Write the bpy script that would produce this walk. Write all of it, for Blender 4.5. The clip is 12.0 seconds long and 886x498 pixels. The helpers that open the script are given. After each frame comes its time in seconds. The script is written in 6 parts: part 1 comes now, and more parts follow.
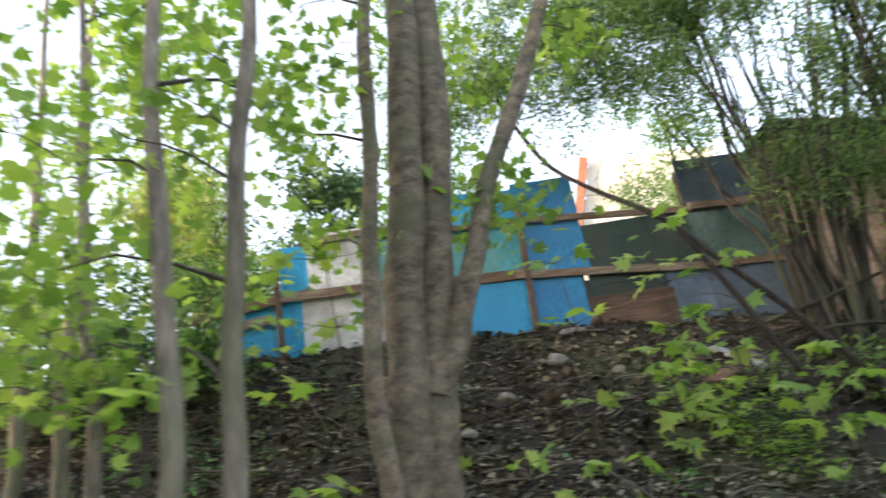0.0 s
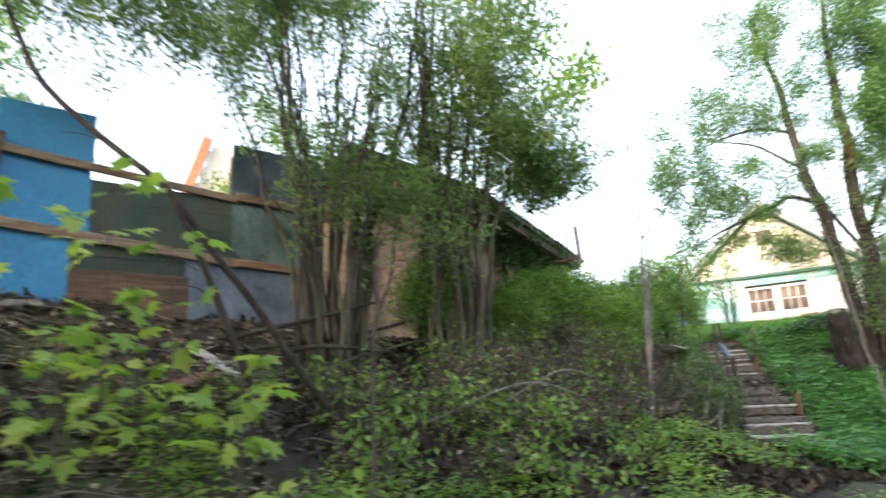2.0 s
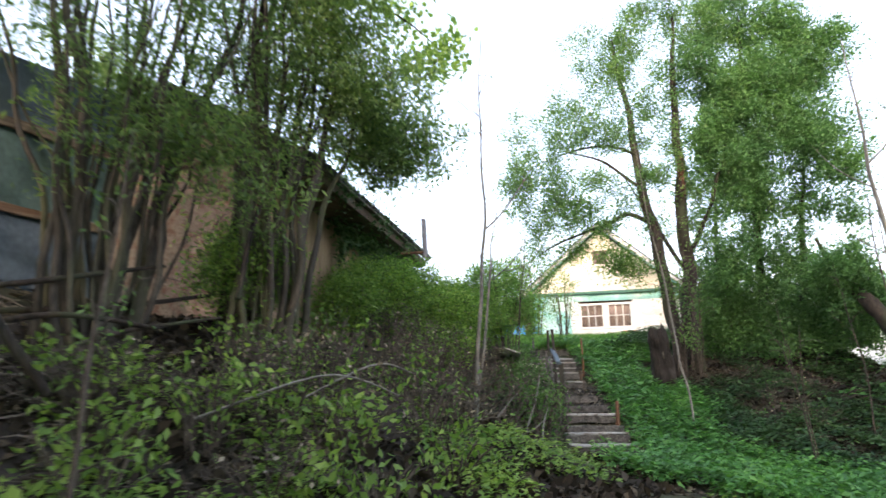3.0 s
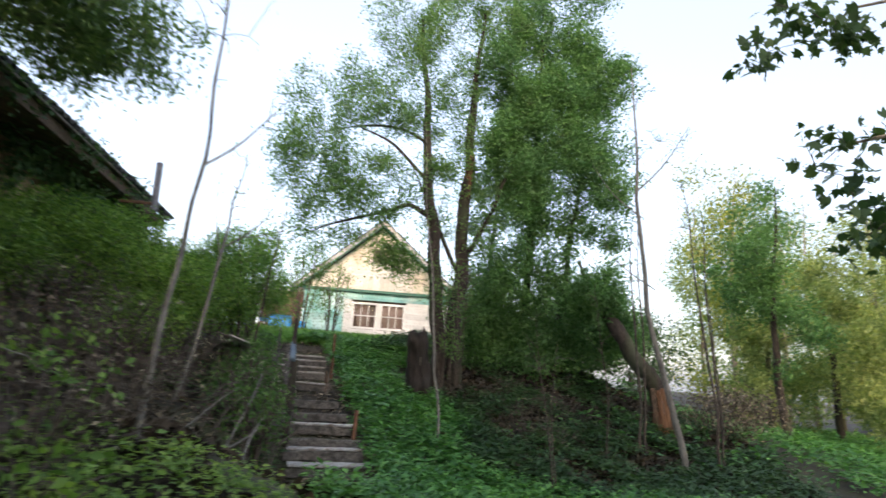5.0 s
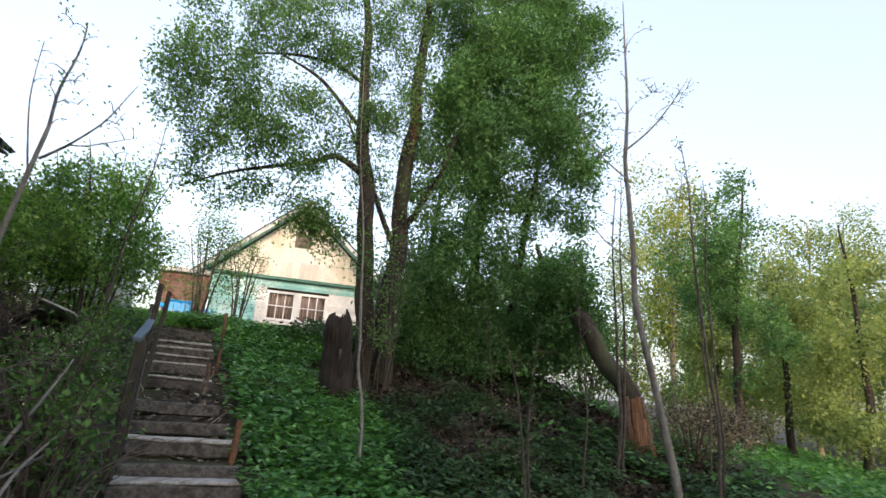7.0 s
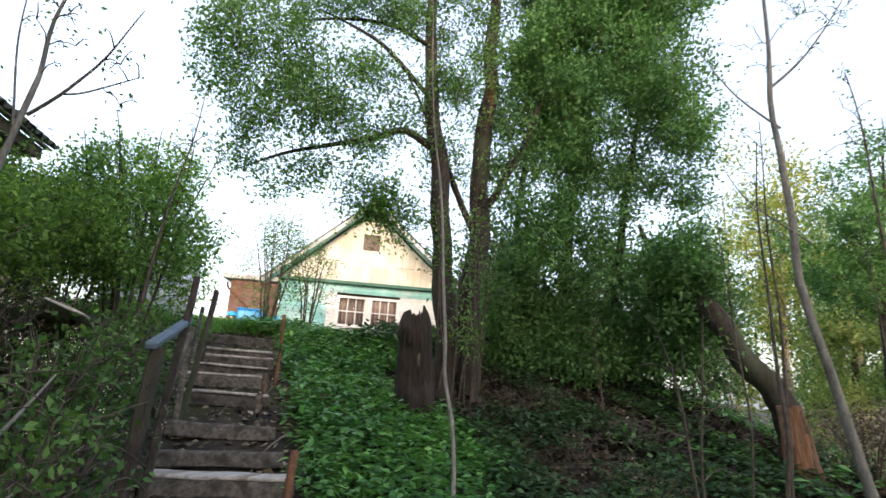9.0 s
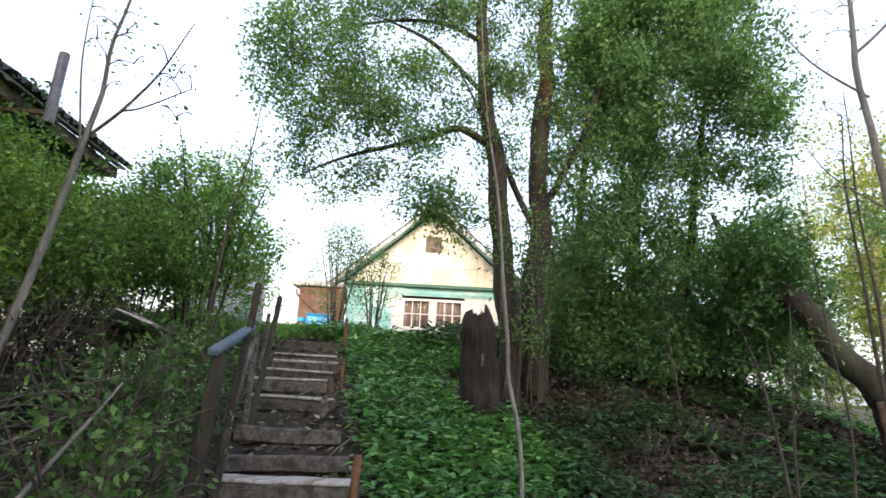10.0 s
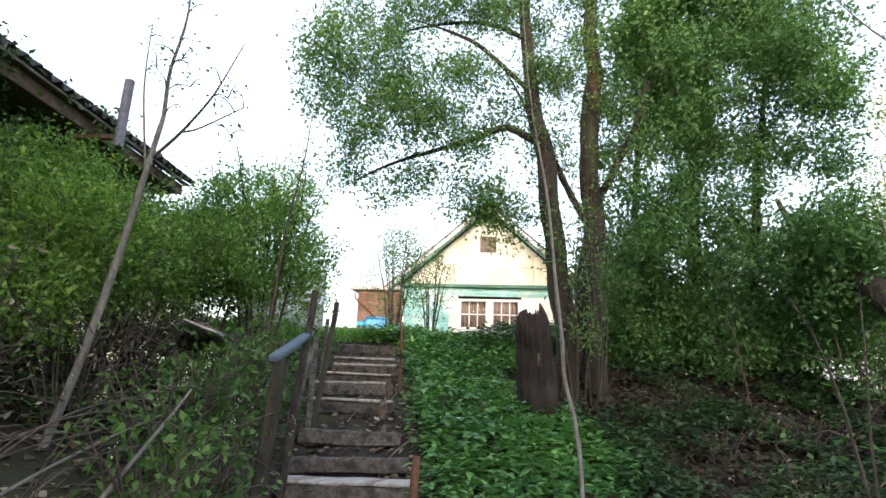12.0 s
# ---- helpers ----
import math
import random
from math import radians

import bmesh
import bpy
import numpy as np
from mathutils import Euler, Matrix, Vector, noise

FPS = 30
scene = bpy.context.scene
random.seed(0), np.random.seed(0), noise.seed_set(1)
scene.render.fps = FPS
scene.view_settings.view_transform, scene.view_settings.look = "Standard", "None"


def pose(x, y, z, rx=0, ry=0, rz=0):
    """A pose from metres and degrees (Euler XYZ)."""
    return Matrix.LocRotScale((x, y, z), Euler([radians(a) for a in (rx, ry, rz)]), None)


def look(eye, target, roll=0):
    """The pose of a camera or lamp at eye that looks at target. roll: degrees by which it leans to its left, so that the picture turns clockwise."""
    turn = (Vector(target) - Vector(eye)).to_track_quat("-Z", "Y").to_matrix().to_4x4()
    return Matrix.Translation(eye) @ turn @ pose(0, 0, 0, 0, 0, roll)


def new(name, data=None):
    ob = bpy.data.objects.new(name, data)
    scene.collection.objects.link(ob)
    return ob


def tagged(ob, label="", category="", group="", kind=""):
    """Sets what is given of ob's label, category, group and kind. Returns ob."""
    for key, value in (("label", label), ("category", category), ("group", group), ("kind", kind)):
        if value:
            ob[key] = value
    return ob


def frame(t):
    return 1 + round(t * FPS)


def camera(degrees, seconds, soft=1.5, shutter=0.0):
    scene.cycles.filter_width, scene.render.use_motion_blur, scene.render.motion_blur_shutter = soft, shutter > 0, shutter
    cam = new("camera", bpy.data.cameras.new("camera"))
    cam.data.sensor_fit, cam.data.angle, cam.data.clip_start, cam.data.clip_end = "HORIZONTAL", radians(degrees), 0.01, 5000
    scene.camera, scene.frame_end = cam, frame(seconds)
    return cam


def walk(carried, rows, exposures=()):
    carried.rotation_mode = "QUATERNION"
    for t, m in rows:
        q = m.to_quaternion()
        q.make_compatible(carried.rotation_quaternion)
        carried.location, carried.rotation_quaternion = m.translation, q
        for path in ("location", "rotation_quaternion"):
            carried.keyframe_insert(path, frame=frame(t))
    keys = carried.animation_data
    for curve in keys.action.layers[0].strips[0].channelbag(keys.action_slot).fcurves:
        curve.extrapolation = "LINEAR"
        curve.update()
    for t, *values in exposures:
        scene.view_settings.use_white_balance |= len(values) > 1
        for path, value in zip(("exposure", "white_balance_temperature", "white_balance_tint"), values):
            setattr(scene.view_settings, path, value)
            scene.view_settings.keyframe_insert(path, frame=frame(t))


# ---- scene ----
cam = camera(75.1, 12.0, 1.5, 0.5)
PATH = [
    (0, (-0.432, -0.107, 1.447), (-0.223, 1.798, 2.018), -10.0),
    (0.5, (-0.053, 0.062, 1.456), (0.434, 1.93, 1.981), -8.7),
    (1, (0.354, 0.111, 1.412), (1.136, 1.885, 1.902), -7.1),
    (1.5, (0.793, 0.18, 1.414), (1.85, 1.814, 1.876), -5.6),
    (2, (1.363, 0.349, 1.262), (2.656, 1.806, 1.711), -4.0),
    (2.5, (1.853, 0.467, 1.205), (3.345, 1.724, 1.643), -2.3),
    (3, (2.37, 0.78, 1.172), (3.987, 1.875, 1.603), -1.1),
    (3.2, (2.601, 0.948, 1.168), (4.258, 1.981, 1.6), -0.6),
    (4.8, (3.994, 1.034, 1.234), (5.872, 1.568, 1.668), 3.0),
    (5, (4.255, 1.023, 1.21), (6.154, 1.47, 1.65), 3.4),
    (5.5, (4.771, 1.116, 1.183), (6.692, 1.436, 1.638), 4.1),
    (6, (5.345, 1.294, 1.214), (7.276, 1.532, 1.679), 4.7),
    (6.5, (6.048, 1.414, 1.199), (7.982, 1.612, 1.667), 4.9),
    (7, (6.699, 1.633, 1.172), (8.633, 1.836, 1.638), 4.9),
    (7.2, (6.926, 1.696, 1.19), (8.859, 1.906, 1.66), 4.9),
    (8.8, (8.081, 2.067, 1.224), (9.983, 2.475, 1.687), 4.0),
    (9, (8.165, 2.095, 1.224), (10.062, 2.528, 1.687), 3.9),
    (9.5, (8.29, 2.085, 1.233), (10.158, 2.635, 1.688), 3.2),
    (10, (8.312, 2.083, 1.233), (10.151, 2.727, 1.686), 2.9),
    (10.5, (8.328, 2.075, 1.234), (10.144, 2.783, 1.684), 2.5),
    (11, (8.329, 2.055, 1.236), (10.125, 2.813, 1.684), 2.2),
    (11.5, (8.311, 2.034, 1.245), (10.091, 2.83, 1.691), 2.0),
    (12, (8.302, 2.027, 1.243), (10.07, 2.85, 1.689), 1.8),
]
walk(cam, [(t, look(eye, target, roll)) for t, eye, target, roll in PATH], [(0.0, 2.0, 6950, 21), (1.5, 2.2, 6950, 21), (3.0, 1.8, 6850, 20), (5.0, 1.2, 6800, 20), (7.0, 1.08, 6800, 20), (9.5, 1.42, 6800, 20), (12.0, 1.6, 6800, 20)])

# ---- world and sun ----
SUN = Vector((-0.9, -0.36, 0.23)).normalized()
world = bpy.data.worlds.new("sky")
scene.world = world
world.use_nodes = True
wn = world.node_tree.nodes
sky = wn.new("ShaderNodeTexSky")
sky.sky_type, sky.sun_disc = "NISHITA", False
sky.sun_elevation = math.asin(SUN.z)
sky.sun_rotation = math.atan2(SUN.x, SUN.y)
sky.air_density, sky.dust_density, sky.ozone_density = 1.0, 3.5, 1.0
wn["Background"].inputs["Strength"].default_value = 0.15
# a thin even veil of bright haze lies over the clear sky
haze = wn.new("ShaderNodeMix")
haze.data_type, haze.blend_type = "RGBA", "ADD"
haze.inputs[0].default_value = 1.0
haze.inputs[7].default_value = (1.5, 1.78, 2.0, 1)
world.node_tree.links.new(sky.outputs["Color"], haze.inputs[6])
world.node_tree.links.new(haze.outputs[2], wn["Background"].inputs["Color"])
sun = new("sun", bpy.data.lights.new("sun", "SUN"))
sun.data.energy, sun.data.angle, sun.data.color = 0.8, radians(0.6), (1.0, 0.92, 0.8)
sun.matrix_world = look((0, 0, 30), Vector((0, 0, 30)) - SUN)

# ---- materials ----
def material(name, build):
    m = bpy.data.materials.new(name)
    m.use_nodes = True
    nt = m.node_tree
    build(nt, nt.nodes["Principled BSDF"], nt.nodes["Material Output"])
    return m


def node(nt, kind, **values):
    n = nt.nodes.new(kind)
    for key, value in values.items():
        n.inputs[key.replace("_", " ")].default_value = value
    return n


def coords(nt, stretch=(1, 1, 1)):
    tc, mp = nt.nodes.new("ShaderNodeTexCoord"), nt.nodes.new("ShaderNodeMapping")
    mp.inputs["Scale"].default_value = stretch
    nt.links.new(tc.outputs["Object"], mp.inputs["Vector"])
    return mp.outputs["Vector"]


def ramp(nt, fac, stops):
    r = nt.nodes.new("ShaderNodeValToRGB")
    while len(r.color_ramp.elements) < len(stops):
        r.color_ramp.elements.new(0.5)
    for el, (p, c) in zip(r.color_ramp.elements, stops):
        el.position, el.color = p, (*c, 1)
    nt.links.new(fac, r.inputs["Fac"])
    return r.outputs["Color"]


def mixed(nt, a, b, fac, kind="MIX"):
    n = nt.nodes.new("ShaderNodeMix")
    n.data_type, n.blend_type = "RGBA", kind
    for sock, v in ((n.inputs[6], a), (n.inputs[7], b), (n.inputs[0], fac)):
        if hasattr(v, "is_linked"):
            nt.links.new(v, sock)
        else:
            sock.default_value = (*v, 1) if isinstance(v, tuple) else v
    return n.outputs[2]


def surface(name, dark, light, scale=6.0, stretch=(1, 1, 1), rough=0.8, bump=0.3, stain=None, stain_scale=1.3, fine=40.0, metal=0.0):
    """Two scales of grain between two colours, with stains and relief."""
    def build(nt, bsdf, out):
        v = coords(nt, stretch)
        n1 = node(nt, "ShaderNodeTexNoise", Scale=scale, Detail=6.0, Roughness=0.65)
        n2 = node(nt, "ShaderNodeTexNoise", Scale=fine, Detail=3.0)
        n3 = node(nt, "ShaderNodeTexNoise", Scale=stain_scale, Detail=4.0)
        for n in (n1, n2, n3):
            nt.links.new(v, n.inputs["Vector"])
        col = ramp(nt, n1.outputs["Fac"], [(0.34, dark), (0.66, light)])
        col = mixed(nt, col, ramp(nt, n2.outputs["Fac"], [(0.3, (0.55, 0.55, 0.55)), (0.7, (1.25, 1.25, 1.25))]), 0.6, "MULTIPLY")
        if stain:
            col = mixed(nt, col, stain, ramp(nt, n3.outputs["Fac"], [(0.48, (0, 0, 0)), (0.66, (0.85, 0.85, 0.85))]))
        oi = nt.nodes.new("ShaderNodeObjectInfo")
        col = mixed(nt, col, ramp(nt, oi.outputs["Random"], [(0, (0.8, 0.8, 0.8)), (1, (1.15, 1.15, 1.15))]), 0.7, "MULTIPLY")
        nt.links.new(col, bsdf.inputs["Base Color"])
        b = node(nt, "ShaderNodeBump", Strength=bump, Distance=0.02)
        nt.links.new(mixed(nt, n1.outputs["Fac"], n2.outputs["Fac"], 0.4), b.inputs["Height"])
        nt.links.new(b.outputs["Normal"], bsdf.inputs["Normal"])
        bsdf.inputs["Roughness"].default_value, bsdf.inputs["Metallic"].default_value = rough, metal
    return material(name, build)


def leafy(name, dark, mid, light, through_=0.45, rough=0.55):
    """A leaf: each one takes its own tint, and light shines through it."""
    def build(nt, bsdf, out):
        geo = nt.nodes.new("ShaderNodeNewGeometry")
        col = ramp(nt, geo.outputs["Random Per Island"], [(0.0, dark), (0.5, mid), (1.0, light)])
        n = node(nt, "ShaderNodeTexNoise", Scale=0.9, Detail=2.0)
        nt.links.new(coords(nt), n.inputs["Vector"])
        col = mixed(nt, col, ramp(nt, n.outputs["Fac"], [(0.35, (0.72, 0.8, 0.8)), (0.65, (1.2, 1.15, 1.0))]), 0.8, "MULTIPLY")
        nt.links.new(col, bsdf.inputs["Base Color"])
        bsdf.inputs["Roughness"].default_value = rough
        bsdf.inputs["Specular IOR Level"].default_value = 0.35
        tr = nt.nodes.new("ShaderNodeBsdfTranslucent")
        nt.links.new(mixed(nt, col, (1.45, 1.55, 0.8), 1.0, "MULTIPLY"), tr.inputs["Color"])
        mx = nt.nodes.new("ShaderNodeMixShader")
        mx.inputs[0].default_value = through_
        nt.links.new(bsdf.outputs[0], mx.inputs[1])
        nt.links.new(tr.outputs[0], mx.inputs[2])
        nt.links.new(mx.outputs[0], out.inputs["Surface"])
    return material(name, build)


SOIL = surface("soil", (0.009, 0.007, 0.006), (0.042, 0.034, 0.027), 2.5, rough=0.95, bump=0.9, stain=(0.05, 0.065, 0.025), stain_scale=0.6, fine=30)
BARK = surface("grey_bark", (0.14, 0.115, 0.088), (0.42, 0.35, 0.27), 14, (1, 1, 0.22), 0.9, 0.8, (0.13, 0.15, 0.07), 1.6, 45)
BARK_MAPLE = surface("maple_bark", (0.085, 0.068, 0.048), (0.29, 0.23, 0.16), 7, (1, 1, 1.6), 0.85, 0.5, (0.12, 0.125, 0.07), 1.4, 34)
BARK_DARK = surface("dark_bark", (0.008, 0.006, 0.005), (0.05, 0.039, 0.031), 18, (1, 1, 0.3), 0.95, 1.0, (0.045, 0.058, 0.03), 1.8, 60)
BARK_YOUNG = surface("young_bark", (0.10, 0.097, 0.088), (0.23, 0.222, 0.2), 12, (1, 1, 0.4), 0.85, 0.4, fine=60)
BARK_WILLOW = surface("willow_bark", (0.024, 0.021, 0.018), (0.085, 0.074, 0.06), 10, (1, 1, 0.25), 0.9, 0.6, (0.11, 0.12, 0.06), 2.2)
BARK_TWIG = surface("twig_bark", (0.045, 0.035, 0.03), (0.12, 0.1, 0.08), 14, rough=0.9, bump=0.3)
ROTTEN = surface("rotten_wood", (0.003, 0.0025, 0.002), (0.036, 0.027, 0.021), 14, (1, 1, 0.25), 0.95, 1.0, (0.036, 0.03, 0.026), 2.6, 60)
TORN = surface("torn_heartwood", (0.09, 0.042, 0.02), (0.3, 0.16, 0.085), 12, (1, 1, 0.12), 0.85, 0.9, (0.07, 0.03, 0.015), 2.0, 60)
WOOD_GREY = surface("weathered_wood", (0.09, 0.075, 0.06), (0.27, 0.235, 0.2), 5, (0.6, 6, 6), 0.9, 0.6, (0.05, 0.04, 0.032), 1.7, 55)
WOOD_PALE = surface("bleached_wood", (0.26, 0.258, 0.25), (0.54, 0.54, 0.53), 6, (0.6, 5, 5), 0.9, 0.5, (0.17, 0.14, 0.11), 2.2, 60)
WOOD_BROWN = surface("brown_wood", (0.07, 0.043, 0.03), (0.17, 0.11, 0.075), 5, (0.6, 5, 5), 0.85, 0.5, (0.06, 0.045, 0.03), 2.0, 55)
WOOD_RAIL = surface("old_rail_wood", (0.13, 0.10, 0.075), (0.31, 0.25, 0.19), 5, (0.5, 6, 6), 0.9, 0.5, (0.15, 0.075, 0.045), 1.5, 55)
BLUE = surface("bright_blue_paint", (0.002, 0.25, 0.5), (0.004, 0.36, 0.64), 3, (1, 1, 0.5), 0.5, 0.15, (0.01, 0.28, 0.55), 1.1, 30)
BLUE_DEEP = surface("deep_blue_paint", (0.002, 0.18, 0.4), (0.004, 0.26, 0.52), 3, (1, 1, 0.5), 0.5, 0.15, (0.008, 0.18, 0.4), 1.2, 30)
TEAL = surface("faded_teal_paint", (0.02, 0.21, 0.27), (0.06, 0.33, 0.37), 3, (1, 1, 0.35), 0.6, 0.2, (0.14, 0.24, 0.19), 1.4, 30)
WHITE_WORN = surface("worn_white_sheet", (0.42, 0.43, 0.43), (0.72, 0.74, 0.75), 2.5, rough=0.6, bump=0.3, stain=(0.24, 0.24, 0.22), stain_scale=1.4)
GREY_GREEN = surface("grey_green_sheet", (0.06, 0.12, 0.125), (0.12, 0.2, 0.2), 2.5, (1, 1, 0.4), 0.7, 0.2, (0.05, 0.1, 0.085), 1.3)
SLATE_BLUE = surface("slate_blue_sheet", (0.06, 0.1, 0.15), (0.12, 0.17, 0.23), 2.5, (1, 1, 0.4), 0.7, 0.2, (0.05, 0.085, 0.1), 1.3)
DARK_GREEN = surface("dark_green_boards", (0.012, 0.035, 0.03), (0.035, 0.075, 0.065), 3, (1, 1, 0.4), 0.7, 0.3, (0.04, 0.05, 0.04), 1.6)
ROOFING = surface("dark_corrugated_sheet", (0.035, 0.035, 0.042), (0.10, 0.1, 0.115), 3, rough=0.85, bump=0.4, stain=(0.05, 0.06, 0.035), stain_scale=1.4)
OCHRE = surface("ochre_boards", (0.3, 0.2, 0.12), (0.52, 0.38, 0.25), 4, (4, 4, 0.5), 0.85, 0.4, (0.2, 0.14, 0.09), 1.2, 45)
CREAM = surface("cream_paint", (0.7, 0.67, 0.58), (0.82, 0.8, 0.73), 3, rough=0.7, bump=0.15, stain=(0.6, 0.55, 0.43), stain_scale=0.9)
WHITE = surface("white_paint", (0.7, 0.71, 0.7), (0.82, 0.83, 0.82), 4, rough=0.6, bump=0.12, stain=(0.6, 0.62, 0.6), stain_scale=1.2)
AQUA = surface("aqua_paint", (0.2, 0.55, 0.54), (0.34, 0.68, 0.66), 3, rough=0.65, bump=0.15, stain=(0.55, 0.72, 0.7), stain_scale=1.0)
GREEN_TRIM = surface("green_trim_paint", (0.03, 0.13, 0.10), (0.06, 0.2, 0.15), 4, rough=0.6, bump=0.2)
RED_BROWN = surface("red_brown_planks", (0.14, 0.075, 0.055), (0.25, 0.15, 0.115), 4, rough=0.85, bump=0.4, stain=(0.15, 0.07, 0.05), stain_scale=1.4)
TERRACOTTA = surface("terracotta_board", (0.33, 0.13, 0.07), (0.5, 0.24, 0.14), 4, rough=0.8, bump=0.3)
CURTAIN = surface("pinkish_curtain", (0.2, 0.135, 0.12), (0.33, 0.24, 0.21), 9, (8, 8, 0.3), 0.9, 0.4)
TANK_BLUE = surface("sky_blue_plastic", (0.0, 0.3, 0.72), (0.01, 0.42, 0.85), 3, rough=0.4, bump=0.1)
STEEL = surface("rusted_steel", (0.10, 0.10, 0.115), (0.24, 0.23, 0.25), 6, rough=0.6, bump=0.3, stain=(0.09, 0.08, 0.085), stain_scale=3.0, metal=0.4)
RUST = surface("rust", (0.10, 0.045, 0.025), (0.22, 0.11, 0.065), 9, rough=0.9, bump=0.5)
SHEET = surface("blue_white_corrugated", (0.4, 0.5, 0.62), (0.6, 0.7, 0.8), 3, rough=0.5, bump=0.1)
STONE = surface("grey_stone", (0.09, 0.085, 0.078), (0.24, 0.232, 0.215), 5, rough=0.9, bump=0.7, stain=(0.1, 0.1, 0.07), stain_scale=2.5)
# leaf mould, its colour darkened far below the litter's to paint shade
MOULD_SHADED = leafy("leaf_mould", (0.01, 0.008, 0.006), (0.032, 0.025, 0.019), (0.08, 0.064, 0.048), 0.05, 0.95)
LITTER = leafy("dead_leaves", (0.035, 0.028, 0.021), (0.145, 0.12, 0.095), (0.38, 0.335, 0.275), 0.1, 0.9)
LEAF_MAPLE = leafy("maple_leaf", (0.14, 0.25, 0.06), (0.245, 0.38, 0.1), (0.39, 0.48, 0.14), 0.5)
# maple leaf darkened: shade against the bright sky is put into the colour
LEAF_MAPLE_SHADED = leafy("shaded_maple_leaf", (0.03, 0.07, 0.03), (0.05, 0.105, 0.042), (0.085, 0.14, 0.055), 0.3)
LEAF_TREE = leafy("tree_leaf", (0.06, 0.14, 0.048), (0.092, 0.2, 0.066), (0.145, 0.27, 0.09), 0.4)
LEAF_BIRD = leafy("bird_cherry_leaf", (0.0336, 0.0805, 0.0371), (0.0567, 0.119, 0.0539), (0.0931, 0.161, 0.0679), 0.3)
LEAF_WILLOW = leafy("willow_leaf", (0.075, 0.14, 0.062), (0.13, 0.22, 0.09), (0.21, 0.31, 0.125), 0.5)
LEAF_THICKET = leafy("thicket_leaf", (0.05, 0.125, 0.028), (0.115, 0.235, 0.05), (0.23, 0.37, 0.09), 0.38)
LEAF_BUSH = leafy("bright_bush_leaf", (0.08, 0.185, 0.05), (0.145, 0.295, 0.08), (0.23, 0.4, 0.115), 0.42)
# herb leaf darkened: the trees' shade on the bank is put into its colour
LEAF_HERB_SHADED = leafy("shaded_herb_leaf", (0.022, 0.06, 0.028), (0.04, 0.098, 0.042), (0.07, 0.14, 0.055), 0.25)
LEAF_SHRUB = leafy("shrub_leaf", (0.0346, 0.1008, 0.0274), (0.0684, 0.1656, 0.0446), (0.1231, 0.2376, 0.067), 0.3)
LEAF_HERB = leafy("herb_leaf", (0.042, 0.135, 0.045), (0.08, 0.235, 0.07), (0.155, 0.36, 0.1), 0.32, 0.4)
LEAF_ELM = leafy("elm_leaf", (0.052, 0.135, 0.05), (0.078, 0.19, 0.067), (0.115, 0.25, 0.085), 0.34)
LEAF_FRESH = leafy("fresh_leaf", (0.095, 0.19, 0.05), (0.175, 0.3, 0.08), (0.28, 0.41, 0.115), 0.45)
# young leaf, brightened so that sunlight on the far wood is in its colour
LEAF_FAR = leafy("sunlit_spring_leaf", (0.13, 0.19, 0.075), (0.22, 0.29, 0.12), (0.35, 0.39, 0.18), 0.5)
LEAF_GOLD = leafy("golden_leaf", (0.14, 0.19, 0.04), (0.25, 0.29, 0.07), (0.38, 0.37, 0.11), 0.48)
GRASS = leafy("grass_blade", (0.057, 0.16, 0.041), (0.104, 0.25, 0.065), (0.18, 0.34, 0.094), 0.4)
BLOSSOM = leafy("cream_blossom", (0.5, 0.5, 0.4), (0.65, 0.65, 0.55), (0.8, 0.8, 0.72), 0.3)


def glass_build(nt, bsdf, out):
    bsdf.inputs["Base Color"].default_value = (0.9, 0.95, 0.95, 1)
    bsdf.inputs["Roughness"].default_value = 0.03
    bsdf.inputs["Transmission Weight"].default_value = 1.0
    bsdf.inputs["IOR"].default_value = 1.1


GLASS = material("window_glass", glass_build)

# ---- mesh helpers ----
rng = np.random.default_rng(7)


def thing(name, at=(0, 0, 0), label="", category="", group="", kind=""):
    ob = new(name)
    ob.location = at
    return tagged(ob, label, category, group, kind)


def place(ob, parent):
    if parent is not None:
        ob.parent = parent
        ob.location = ob.location - Vector(world_at(parent))
    return ob


def world_at(ob):
    p = Vector(ob.location)
    while ob.parent is not None:
        ob = ob.parent
        p += ob.location
    return p


def raw(name, verts, faces, mat, parent=None, label="", smooth=False):
    """Arrays of world places and of equal-sided faces as ONE mesh object."""
    verts, faces = np.asarray(verts, np.float32), np.asarray(faces, np.int32)
    me = bpy.data.meshes.new(name)
    k = faces.shape[1]
    me.vertices.add(len(verts))
    me.vertices.foreach_set("co", verts.ravel())
    me.loops.add(faces.size)
    me.loops.foreach_set("vertex_index", faces.ravel())
    me.polygons.add(len(faces))
    me.polygons.foreach_set("loop_start", np.arange(0, faces.size, k, dtype=np.int32))
    if smooth:
        me.polygons.foreach_set("use_smooth", np.ones(len(faces), bool))
    me.update(calc_edges=True)
    me.materials.append(mat)
    ob = place(new(name, me), parent)
    return tagged(ob, label)


def part(name, bm, mat, parent=None, label="", smooth=False):
    me = bpy.data.meshes.new(name)
    bmesh.ops.recalc_face_normals(bm, faces=bm.faces)
    if smooth:
        for f in bm.faces:
            f.smooth = True
    bm.to_mesh(me)
    bm.free()
    me.materials.append(mat)
    return tagged(place(new(name, me), parent), label)


